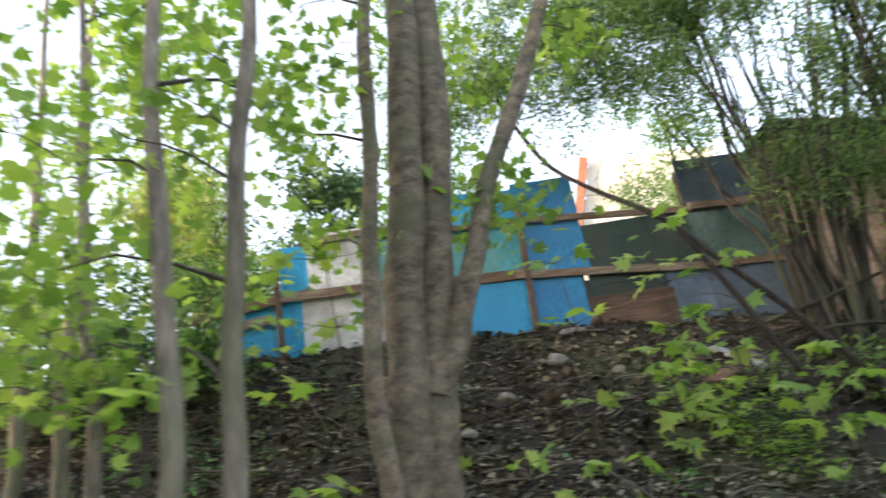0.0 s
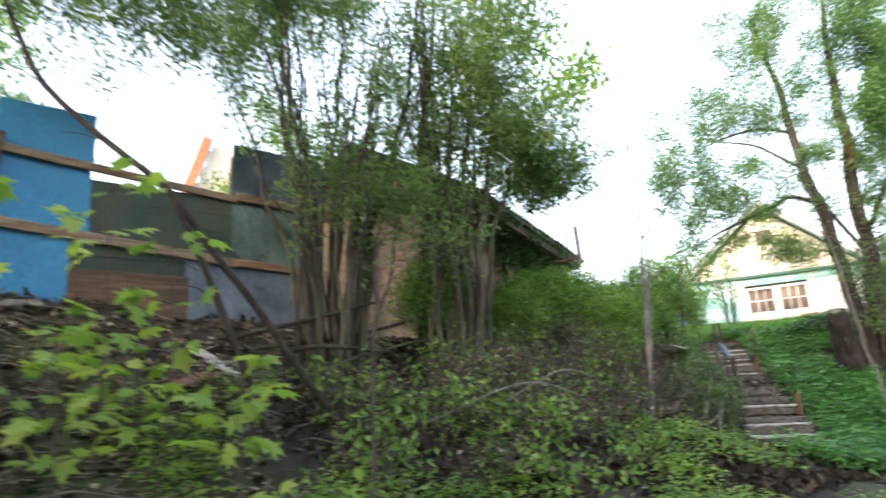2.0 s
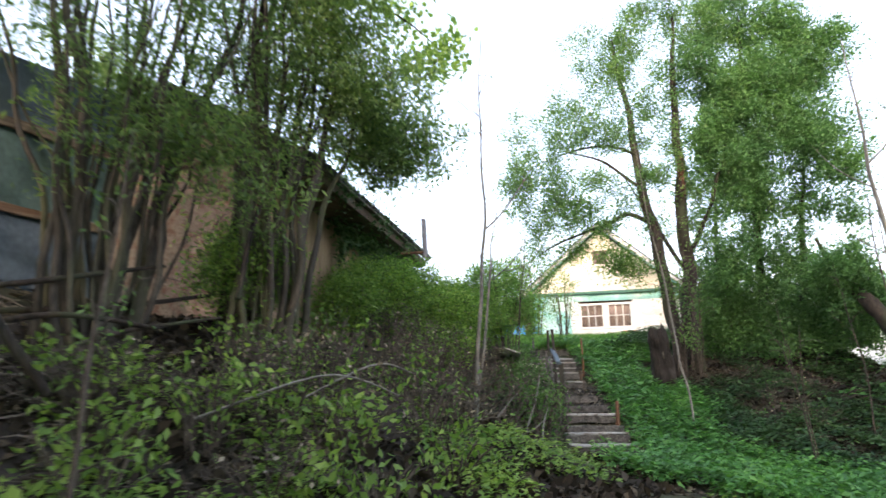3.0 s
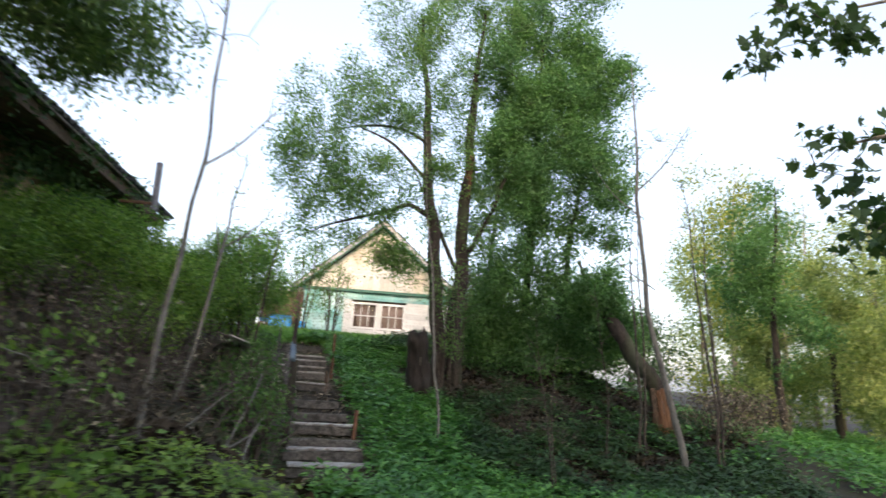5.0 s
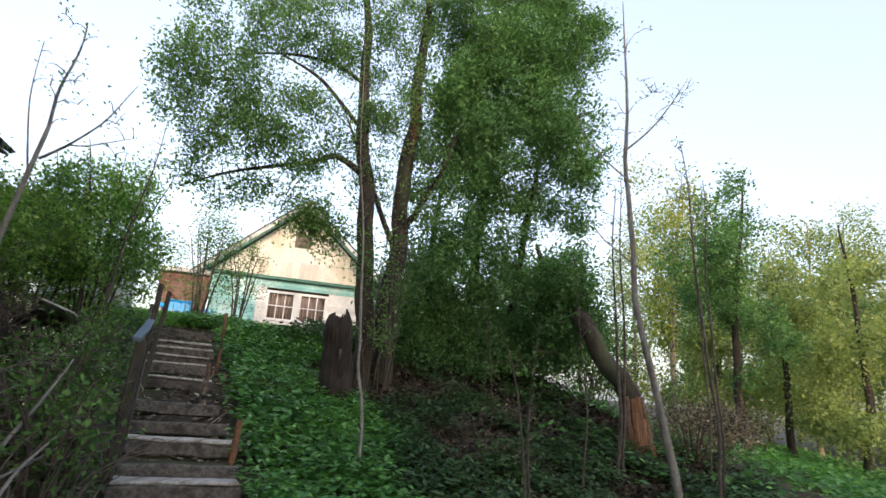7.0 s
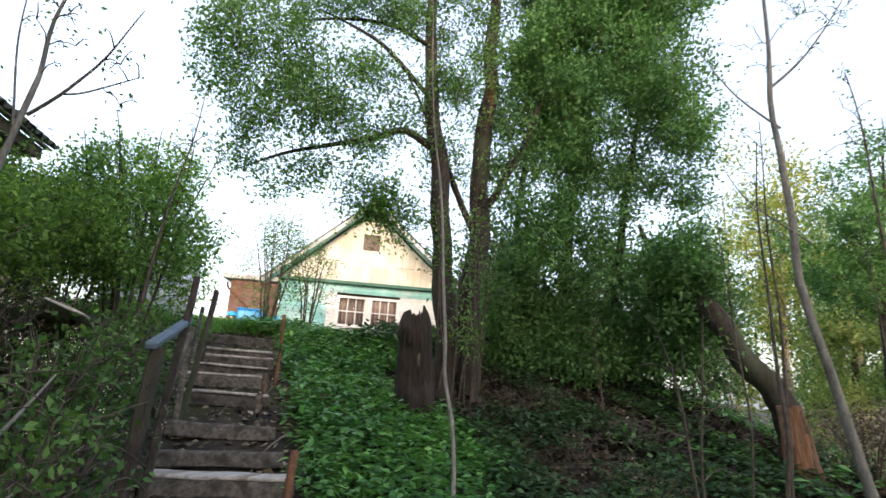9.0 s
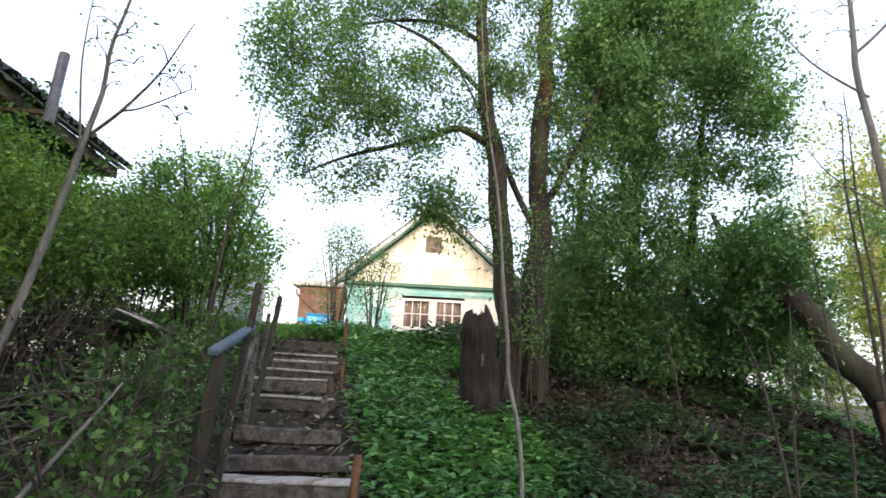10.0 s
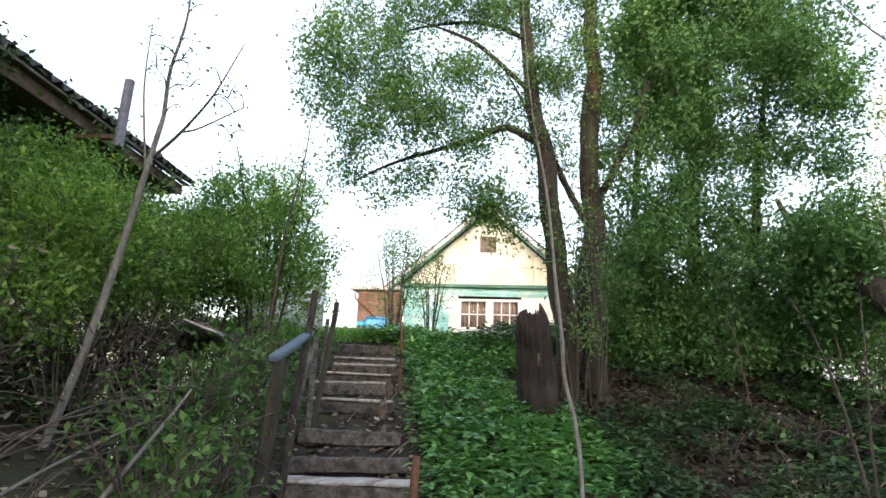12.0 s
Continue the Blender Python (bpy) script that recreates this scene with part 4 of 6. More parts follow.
# tall maple among the willow stems, one limb arching out beyond them
z = gz(6.5, 6.7)
tree("arching_maple", [[(6.5, 6.7, z - 0.1, 0.06), (6.6, 6.7, 3.5, 0.052), (6.9, 6.6, 6.2, 0.04), (7.2, 6.6, 8.5, 0.012)], [(6.85, 6.6, 5.6, 0.03), (7.8, 6.3, 6.6, 0.024), (8.8, 6.0, 6.9, 0.016), (9.7, 5.7, 6.5, 0.005)]],
     [(9.7, 5.6, 6.6, 0.3, 0.5, 0.45, 1.5), (9.5, 6.4, 6.6, 0.4, 0.4, 0.4, 1), (8.9, 6.0, 7.1, 0.6, 0.5, 0.4, 1.4), (8.0, 6.2, 7.3, 0.6, 0.5, 0.5, 1.2), (9.2, 5.7, 6.0, 0.4, 0.35, 0.3, 0.7)], 80, 11, 0.095, LEAF_FRESH, BARK_WILLOW,
     "slender maple with a fresh-leaved limb arching over", shape="maple", spread=0.12, limb_bark=BARK_TWIG, start=0.5, droop=0.9, lift=0.05)
# dead limb that hangs across the fence
limb = thing("dead_limb", (3.4, 5.7, 1.5), "dark dead limb hanging across the fence", "branch")
P1 = bend([(1.3, 6.9, 5.9, 0.02), (1.75, 6.75, 4.75, 0.03), (2.27, 6.59, 3.98, 0.03), (3.03, 6.12, 3.15, 0.036), (3.74, 5.66, 1.99, 0.036), (4.2, 5.5, 1.1, 0.04)], 22, 0.04)
P2 = bend([(3.0, 6.14, 3.18, 0.035), (3.2, 5.9, 2.5, 0.034), (3.5, 5.66, 1.6, 0.036), (3.7, 5.5, 0.95, 0.04)], 14)
V, F = tubes([P1, P2], 8, 0.1)
raw("limb", V, F, BARK_DARK, limb, smooth=True)
tw, _ = grow([P1, P2], in_blobs([(1.6, 6.6, 5.0, 0.7, 0.4, 0.6, 1), (2.6, 6.2, 3.8, 0.8, 0.3, 0.6, 1), (3.2, 5.8, 2.6, 0.7, 0.3, 0.5, 1)], 36), thick=0.006, start=0)
V, F = tubes(tw, 4)
tagged(raw("twig_spray", V, F, BARK_TWIG, limb), kind="stuff")
for pts in ([(4.0, 6.7, 1.6, 0.03), (4.6, 6.3, 1.75, 0.03), (5.4, 6.0, 1.65, 0.02)], [(3.8, 6.9, 1.9, 0.03), (4.5, 6.5, 2.05, 0.03), (5.5, 6.25, 2.3, 0.02)], [(4.3, 6.2, 1.3, 0.025), (5.0, 6.1, 1.6, 0.025), (6.0, 6.0, 1.8, 0.015)], [(4.2, 7.0, 1.8, 0.03), (5.2, 6.6, 1.9, 0.03), (6.2, 6.5, 2.1, 0.02)], [(6.1, 5.9, 2.0, 0.03), (6.4, 6.1, 2.9, 0.03), (6.9, 6.3, 3.9, 0.02)]):
    b = thing("fallen_branch", pts[0][:3], "dark fallen branch caught in the willow bush", "branch", "fallen branches by the willow")
    V, F = tubes([bend(pts, 12)], 6, 0.1)
    raw("branch", V, F, BARK_DARK, b, smooth=True)

# twin-trunked tree behind the stump
tree("bird_cherry_tree", [[(15.55, 3.66, 0.9, 0.19), (15.62, 3.68, 1.6, 0.15), (15.66, 3.82, 3.2, 0.135), (15.80, 4.10, 5.0, 0.115), (15.97, 4.35, 7.1, 0.08), (16.0, 4.6, 9.6, 0.03)],
                          [(16.05, 3.50, 0.9, 0.22), (16.17, 3.49, 1.7, 0.175), (16.30, 3.46, 3.4, 0.155), (16.45, 3.44, 5.2, 0.13), (16.69, 3.42, 7.0, 0.10), (16.9, 3.3, 10.2, 0.03)],
                          [(15.76, 4.0, 4.55, 0.06), (15.6, 4.45, 4.78, 0.05), (15.4, 4.85, 4.62, 0.042), (15.1, 5.5, 4.38, 0.03), (14.8, 6.0, 4.15, 0.018), (14.6, 6.5, 3.8, 0.005)],
                          [(15.9, 4.25, 6.3, 0.04), (15.6, 4.9, 6.6, 0.03), (15.2, 5.7, 6.5, 0.02), (14.9, 6.5, 6.2, 0.008), (14.8, 6.8, 5.9, 0.003)],
                          [(16.28, 3.46, 3.3, 0.05), (16.05, 3.8, 4.1, 0.045), (15.9, 4.1, 4.9, 0.03), (15.6, 4.6, 5.8, 0.01)],
                          [(15.85, 4.15, 5.4, 0.04), (15.4, 4.9, 6.1, 0.03), (14.9, 5.6, 6.4, 0.01)],
                          [(16.35, 3.45, 3.8, 0.06), (16.6, 2.9, 4.8, 0.05), (16.9, 2.5, 6.2, 0.04), (17.1, 2.2, 8.0, 0.015)]],
     clumps([(14.35, 6.15, 5.5, 0.7, 0.9, 0.9, 2.2), (14.65, 5.85, 4.35, 0.9, 1.1, 0.7, 3.0), (14.8, 5.6, 5.3, 0.8, 0.9, 0.7, 1.6), (14.3, 6.6, 6.9, 0.4, 0.6, 0.35, 0.35), (15.2, 4.9, 3.7, 0.5, 0.6, 0.4, 0.6), (15.0, 5.5, 7.2, 0.8, 0.9, 0.8, 1.2), (16.4, 3.1, 4.6, 0.6, 0.7, 1.0, 0.9), (15.9, 4.2, 4.6, 0.5, 0.5, 0.7, 0.9), (16.0, 4.0, 6.0, 0.6, 0.7, 0.8, 1.0), (16.1, 3.8, 7.5, 0.8, 0.9, 0.9, 1.2), (15.4, 4.5, 3.5, 0.4, 0.45, 0.35, 0.5), (14.7, 6.4, 6.1, 0.35, 0.7, 0.35, 0.5), (15.2, 5.2, 6.2, 0.9, 1.0, 1.1, 1.7), (15.6, 4.8, 7.8, 1.1, 1.2, 1.2, 1.8), (15.35, 4.8, 5.0, 0.7, 0.9, 0.9, 1.0), (16.6, 3.4, 9.3, 1.5, 1.7, 1.2, 3.2), (15.9, 4.6, 9.1, 1.0, 1.1, 0.9, 2.2), (16.8, 3.3, 10.4, 1.1, 1.2, 0.7, 1.5),
      (16.9, 2.8, 6.6, 0.9, 1.0, 1.3, 1.7), (16.2, 3.8, 6.2, 0.8, 0.9, 1.3, 1.3)], 270, 0.34),
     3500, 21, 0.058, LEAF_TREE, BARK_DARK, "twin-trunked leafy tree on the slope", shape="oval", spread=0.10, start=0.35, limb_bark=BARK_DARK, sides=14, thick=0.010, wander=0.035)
scar = thing("peeled_bark_patch", (16.45, 3.43, 5.5), "pale brown bare patch where trunk bark has peeled", "bark")
v, f = tubes([bend([(16.36, 3.41, 5.05, 0.02), (16.40, 3.41, 5.3, 0.07), (16.44, 3.40, 5.7, 0.085), (16.52, 3.40, 6.1, 0.065), (16.57, 3.40, 6.35, 0.015)], 14, 0.01)], 9, 0.12)
raw("patch", v, f, TORN, scar, smooth=True)
for k in range(11):
    a = rng.uniform(2.2, 5.0)
    x, y = 15.85 + 0.42 * math.cos(a), 3.6 + 0.35 * math.sin(a)
    z = gz(x, y)
    h = rng.uniform(1.2, 3.6)
    lx, ly = rng.uniform(-0.35, 0.1), rng.uniform(-0.3, 0.3)
    tree("tree_sucker", [[(x, y, z - 0.05, 0.014), (x + lx * 0.6, y + ly * 0.5, z + h * 0.5, 0.010), (x + lx, y + ly, z + h, 0.003)]], [(x + lx, y + ly, z + h * 0.75, 0.3, 0.3, h * 0.25, 1)], 14, 9, 0.06, LEAF_TREE, BARK_TWIG,
         "thin leafy sucker at the foot of the twin trunks", "sapling", group="suckers at the twin trunks", spread=0.08, sides=5, stem_name="stem")
# the dense tree that leans beside it
tree("dense_elm_tree", [[(18.3, 2.3, 1.0, 0.13), (18.2, 2.2, 3.0, 0.11), (18.0, 2.0, 6.0, 0.08), (17.8, 1.9, 10, 0.03)], [(18.4, 1.6, 1.0, 0.10), (18.5, 1.3, 3.4, 0.08), (18.5, 0.9, 6.5, 0.03)], [(18.0, 2.8, 1.1, 0.09), (17.7, 3.0, 3.0, 0.07), (17.5, 2.9, 5.4, 0.03)]],
     clumps([(17.9, 2.5, 3.1, 0.8, 1.2, 1.3, 2.2), (18.3, 1.0, 3.7, 0.8, 1.3, 1.5, 2.4), (18.0, 1.6, 5.6, 1.1, 1.5, 1.3, 3), (17.6, 2.0, 7.6, 1.3, 1.6, 1.4, 3), (17.6, 1.7, 9.6, 1.3, 1.5, 1.2, 2.6), (17.5, 1.8, 11.0, 1.1, 1.3, 0.8, 1.6), (18.3, 0.3, 8.6, 0.7, 0.8, 0.9, 1.0), (18.0, 1.7, 2.2, 0.8, 1.5, 0.6, 1.4), (18.1, 0.3, 5.2, 0.5, 0.5, 1.2, 0.7), (18.0, 0.7, 7.2, 0.6, 0.6, 0.9, 0.6), (17.6, 3.3, 2.3, 0.7, 0.6, 0.8, 0.8), (17.8, 0.5, 2.6, 0.6, 0.7, 0.8, 0.9), (17.7, 2.3, 1.9, 0.7, 1.2, 0.5, 1.0), (18.0, 0.9, 1.8, 0.7, 0.9, 0.5, 0.8), (17.1, 2.8, 4.2, 0.6, 0.7, 1.2, 1.3), (17.0, 2.7, 5.9, 0.6, 0.7, 1.0, 1.1), (17.4, 0.5, 3.2, 0.5, 0.5, 0.5, 0.8), (17.7, 2.6, 2.3, 0.5, 1.0, 0.4, 1.2), (18.2, 1.2, 2.2, 0.7, 1.2, 0.45, 1.4), (18.3, 0.2, 2.6, 0.6, 0.6, 0.7, 0.8), (16.9, 2.7, 8.4, 0.9, 0.9, 1.2, 1.4), (17.9, 0.2, 6.4, 0.5, 0.6, 0.8, 0.6), (17.2, 2.4, 6.9, 0.9, 0.9, 1.1, 2.2), (17.4, 1.2, 7.0, 0.9, 0.9, 1.1, 1.8), (17.6, 0.8, 8.6, 0.9, 0.9, 0.9, 1.4), (16.75, 0.45, 3.1, 0.45, 0.45, 0.4, 1.0), (17.0, 0.2, 2.5, 0.3, 0.4, 0.3, 0.5)], 480, 0.52),
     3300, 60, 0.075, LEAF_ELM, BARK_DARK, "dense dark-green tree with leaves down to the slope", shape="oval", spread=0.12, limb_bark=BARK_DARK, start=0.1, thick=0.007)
# broken leaning trunk with torn heartwood
lean = thing("leaning_trunk", (16.35, -0.71, 0.3), "broken leaning dark trunk with torn orange heartwood", "fallen tree")
P1 = bend([(16.37, -0.77, -0.18, 0.24), (16.35, -0.63, 0.73, 0.18), (16.35, -0.55, 1.16, 0.165), (16.40, -0.37, 1.56, 0.16), (16.50, -0.11, 1.88, 0.15), (16.60, 0.19, 2.42, 0.145), (17.1, 0.4, 2.8, 0.12), (17.8, 0.65, 3.3, 0.09), (18.4, 0.9, 4.2, 0.03)], 36)
V, F = tubes([P1], 14, 0.13)
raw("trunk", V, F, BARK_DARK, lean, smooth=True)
FOOT_AT, NECK_AT = Vector((16.35, -0.71, 0.22)), Vector((16.35, -0.55, 1.21))
for k in range(18):
    a = rng.uniform(2.0, 4.9)
    r = 0.19 + rng.uniform(-0.03, 0.04)
    tip = FOOT_AT.lerp(NECK_AT, rng.uniform(0.62, 1.08)) + Vector((0.155 * math.cos(a), 0.155 * math.sin(a), 0))
    part("splinter", between(FOOT_AT + Vector((r * math.cos(a), r * math.sin(a), 0)), tip, 0.045, 0.075, 0.012, 0.03, 7), TORN if k % 3 else WOOD_BROWN, lean, "torn orange splinter" if k % 3 else "torn brown splinter")

# rotten stump
stump = thing("rotten_stump", (14.85, 3.85, 0.9), "tall dark rotten hollow tree stump", "stump")
seg, V, F = 52, [], []
zs = np.linspace(0.75, 1.0, 4).tolist() + np.linspace(1.05, 1.98, 20).tolist()
top = [1.03 + 0.12 * noise.noise(Vector((math.cos(k / seg * 6.283) * 1.3, math.sin(k / seg * 6.283) * 1.3, 3))) + 0.10 * noise.noise(Vector((math.cos(k / seg * 6.283) * 4.2, math.sin(k / seg * 6.283) * 4.2, 7))) + 0.025 * rng.uniform(-1, 1) for k in range(seg)]
for lvl, z in enumerate(zs):
    f = lvl / (len(zs) - 1)
    for k in range(seg):
        a = k / seg * 2 * math.pi
        ca, sa = math.cos(a), math.sin(a)
        # flared foot, slim waist, swollen head, and a rotted hollow in one side
        r = 0.165 + 0.09 * (1 - f) ** 2.5 + 0.055 * math.exp(-((z - 1.86) / 0.16) ** 2)
        r -= 0.12 * math.exp(-((a - 4.05) / 0.42) ** 2 - ((z - 1.45) / 0.27) ** 2)
        r += 0.10 * noise.noise(Vector((ca * 1.7, sa * 1.7, z * 2.2))) + 0.04 * noise.noise(Vector((ca * 5, sa * 5, z * 2.2))) + 0.025 * noise.noise(Vector((ca * 12, sa * 12, z * 5)))
        if f > 0.8:
            r *= 1 - 9.0 * (f - 0.8) ** 2
        V.append((14.85 + r * ca + 0.02 * f, 3.85 + r * sa + 0.07 * f, 0.75 + (z - 0.75) * (1 + (top[k] - 1) * f)))
for lvl in range(len(zs) - 1):
    for k in range(seg):
        F.append((lvl * seg + k, lvl * seg + (k + 1) % seg, (lvl + 1) * seg + (k + 1) % seg, (lvl + 1) * seg + k))
n = len(V)
last = V[-seg:]
for x, y, z in last:
    V.append((14.89 + (x - 14.89) * 0.72, 3.85 + (y - 3.85) * 0.72, z + 0.035 + 0.03 * noise.noise(Vector((x * 9, y * 9, 1)))))
for x, y, z in last:
    V.append((14.89 + (x - 14.89) * 0.3, 3.85 + (y - 3.85) * 0.3, z - 0.25))
for o in (0, 1):
    for k in range(seg):
        F.append((n - seg + o * seg + k, n - seg + o * seg + (k + 1) % seg, n + o * seg + (k + 1) % seg, n + o * seg + k))
raw("shell", V, F, ROTTEN, stump, smooth=False)
V = []
paths = []
for k in range(34):
    a = rng.uniform(1.5, 4.7)
    x, y = 14.86 + 0.2 * math.cos(a), 3.85 + 0.2 * math.sin(a)
    z = rng.uniform(0.95, 1.7)
    paths.append(bend([(x, y, z, 0.006), (x - 0.015, y, z + 0.15, 0.009), (x + 0.01, y + 0.01, min(z + rng.uniform(0.2, 0.5), 2.05), 0.003)], 7, 0.004))
v, f = tubes(paths, 5, 0.2)
tagged(raw("splinter_fringe", v, f, ROTTEN, stump), kind="stuff")
part("pale_scar", box(pose(14.70, 3.78, 1.5, 0, 5, 25), (0.02, 0.05, 0.14), 0.01, 0.02), WOOD_GREY, stump, "pale bare scar")
root = thing("exposed_roots", (14.5, 4.4, 1.1), "tangle of exposed brown roots beside the stump", "roots")
paths = [bend([(14.75, 4.0, 1.02, 0.035), (14.65, 4.2, gz(14.65, 4.2) + 0.03, 0.028), (14.5, 4.5, gz(14.5, 4.5), 0.006)], 10)]
for k in range(16):
    x, y = 14.3 + rng.uniform(-0.15, 0.25), 4.35 + rng.uniform(-0.2, 0.35)
    z = gz(x, y)
    paths.append(bend([(x, y, z, 0.012), (x - 0.1 + rng.uniform(-0.1, 0.1), y + rng.uniform(0, 0.25), z + rng.uniform(0.05, 0.25), 0.009), (x - 0.2, y + rng.uniform(-0.1, 0.5), z + rng.uniform(-0.02, 0.15), 0.004)], 8))
v, f = tubes(paths, 5, 0.1)
raw("roots", v, f, BARK_TWIG, root, smooth=True)

# ---- saplings ----
def sapling(stem, blobs, twigs, per, size, mat, label, group="bare saplings", bark=BARK_YOUNG, shape="oval", spread=0.05, start=0.45, sides=8):
    return tree("sapling", [stem] if isinstance(stem[0], tuple) else stem, blobs, twigs, per, size, mat, bark, label, "sapling", shape, spread, group, BARK_TWIG, 0.006, 0.2, start, sides=sides)


sapling([[(10.62, 5.9, 0.3, 0.032), (10.78, 5.78, 1.2, 0.028), (11.0, 5.65, 2.79, 0.02), (11.0, 5.62, 3.21, 0.015), (11.0, 5.56, 3.62, 0.011), (11.0, 5.48, 4.1, 0.006)], [(11.0, 5.65, 2.79, 0.013), (11.0, 5.34, 2.95, 0.01), (11.0, 5.07, 3.15, 0.007), (11.0, 4.86, 3.5, 0.003)], [(11.0, 5.4, 2.92, 0.008), (11.0, 5.2, 2.92, 0.006), (11.0, 4.8, 3.0, 0.003)], [(10.98, 5.7, 2.6, 0.01), (11.0, 5.78, 2.95, 0.008), (11.0, 5.84, 3.39, 0.006), (11.0, 5.83, 3.9, 0.003)]],
        [(11.0, 5.6, 3.7, 0.25, 0.35, 0.7, 1), (11.0, 5.0, 3.15, 0.25, 0.3, 0.3, 0.6)], 30, 5, 0.035, LEAF_TREE, "thin leaning sapling just coming into leaf")
sapling([[(8.60, 4.62, 0.0, 0.03), (8.62, 4.5, 1.7, 0.026), (8.68, 4.4, 3.0, 0.019), (8.7, 4.42, 4.4, 0.012), (8.75, 4.4, 6.0, 0.004)], [(8.68, 4.4, 3.0, 0.014), (8.9, 4.2, 3.35, 0.010), (9.25, 3.95, 3.95, 0.004)]],
        [(8.7, 4.4, 4.6, 0.5, 0.5, 0.8, 1), (9.1, 4.0, 3.7, 0.35, 0.3, 0.3, 0.6)], 22, 3, 0.04, LEAF_TREE, "thin grey sapling with bare twigs")
sapling([(12.72, 2.92, 0.2, 0.019), (12.95, 3.05, 1.1, 0.017), (13.15, 3.18, 1.85, 0.015), (13.36, 3.42, 3.6, 0.010), (13.3, 3.6, 5.6, 0.004)], [(13.3, 3.4, 4.2, 0.4, 0.4, 1.2, 1)], 20, 5, 0.045, LEAF_TREE, "thin pale sapling in front of the stump")
sapling([[(14.47, -0.72, -0.3, 0.06), (14.5, -0.6, 0.6, 0.052), (14.58, -0.2, 2.6, 0.042), (14.55, -0.1, 3.8, 0.036), (14.6, -0.05, 5.0, 0.026), (14.63, 0.0, 7.2, 0.006)], [(14.6, -0.05, 4.7, 0.016), (14.7, -0.5, 5.2, 0.011), (14.8, -1.0, 6.0, 0.004)], [(14.55, -0.1, 4.2, 0.014), (14.5, 0.35, 4.6, 0.009), (14.5, 0.7, 5.2, 0.003)], [(14.53, -0.3, 2.9, 0.012), (14.5, 0.2, 3.3, 0.008), (14.45, 0.5, 3.7, 0.003)]],
        [(14.6, -0.1, 5.6, 0.5, 0.6, 1.2, 1), (14.7, -0.7, 5.6, 0.3, 0.4, 0.5, 0.5)], 34, 5, 0.04, LEAF_TREE, "tall bare sapling with upswept branches")
for pts in ([(14.49, -1.25, -0.3, 0.024), (14.52, -1.1, 1.8, 0.02), (14.59, -0.8, 4.85, 0.006)], [(14.6, -1.35, -0.3, 0.02), (14.62, -1.2, 1.8, 0.016), (14.6, -1.1, 4.3, 0.005)], [(14.92, -0.1, -0.2, 0.026), (14.94, -0.05, 1.4, 0.022), (14.95, 0.05, 4.2, 0.006)], [(15.1, -0.2, -0.2, 0.022), (15.15, -0.17, 1.6, 0.018), (15.2, -0.1, 4.6, 0.005)],
            [(12.0, 1.28, -0.1, 0.012), (12.07, 1.42, 1.15, 0.009), (11.95, 1.6, 1.75, 0.003)], [(12.04, 1.26, -0.1, 0.011), (12.1, 1.3, 0.9, 0.008), (12.2, 1.22, 1.8, 0.003)],
            [(14.0, 0.5, 0.0, 0.013), (14.0, 0.55, 1.4, 0.01), (13.9, 0.7, 2.9, 0.003)], [(16.3, 1.6, 0.8, 0.013), (16.3, 1.7, 1.6, 0.01), (16.2, 1.8, 2.7, 0.003)], 
            [(15.8, -1.6, -0.1, 0.016), (15.8, -1.5, 1.6, 0.012), (15.9, -1.4, 3.6, 0.003)], [(3.86, 4.13, 0.5, 0.018), (3.9, 4.1, 1.5, 0.015), (3.98, 4.04, 2.6, 0.004)], [(12.9, 6.2, 0.9, 0.02), (13.0, 6.1, 2.4, 0.014), (13.2, 6.0, 4.2, 0.004)]):
    x, y, z = pts[-1][:3]
    sapling(pts, [(x, y, z - 0.7, 0.35, 0.35, 0.8, 1)], 12, 5, 0.045, LEAF_TREE, "thin straight sapling with few small leaves", bark=BARK_TWIG)

# ---- shrubs ----
def shrub(name, x, y, r, h, n_stem, twigs, per, size, mat, label, group="", shape="oval", bark=BARK_TWIG, spread=0.10, blobs=None, base=None, rad=0.014):
    z = gz(x, y) if base is None else base
    st = []
    for k in range(n_stem):
        a = k / n_stem * 6.283 + rng.uniform(-0.4, 0.4)
        rr = r * rng.uniform(0.3, 0.75)
        st.append([(x + 0.1 * r * math.cos(a), y + 0.1 * r * math.sin(a), z - 0.08, rad), (x + 0.5 * rr * math.cos(a), y + 0.5 * rr * math.sin(a), z + 0.45 * h, rad * 0.8), (x + rr * math.cos(a), y + rr * math.sin(a), z + h * rng.uniform(0.75, 1.0), rad * 0.25)])
    blobs = blobs or [(x, y, z + 0.55 * h, r, r, 0.48 * h, 1), (x + rng.uniform(-0.4, 0.4) * r, y + rng.uniform(-0.4, 0.4) * r, z + 0.8 * h, 0.6 * r, 0.6 * r, 0.28 * h, 0.5)]
    return tree(name, st, blobs, twigs, per, size, mat, bark, label, "shrub", shape, spread, group, thick=0.005, start=0.15, stem_name="stem", sides=5)


z = gz(13.45, 6.7)
shrub("round_shrub", 13.45, 6.7, 1.05, 2.6, 11, 420, 52, 0.05, LEAF_BUSH, "tall bright-green shrub beside the steps", rad=0.018, spread=0.09,
      blobs=[(13.45, 6.75, z + 1.4, 0.9, 0.9, 0.75, 2), (13.35, 6.85, z + 2.1, 0.65, 0.65, 0.4, 1), (13.8, 6.45, z + 1.45, 0.55, 0.5, 0.7, 0.8), (13.2, 7.2, z + 1.9, 0.45, 0.45, 0.5, 0.6), (13.65, 6.55, z + 2.25, 0.35, 0.35, 0.35, 0.3)])
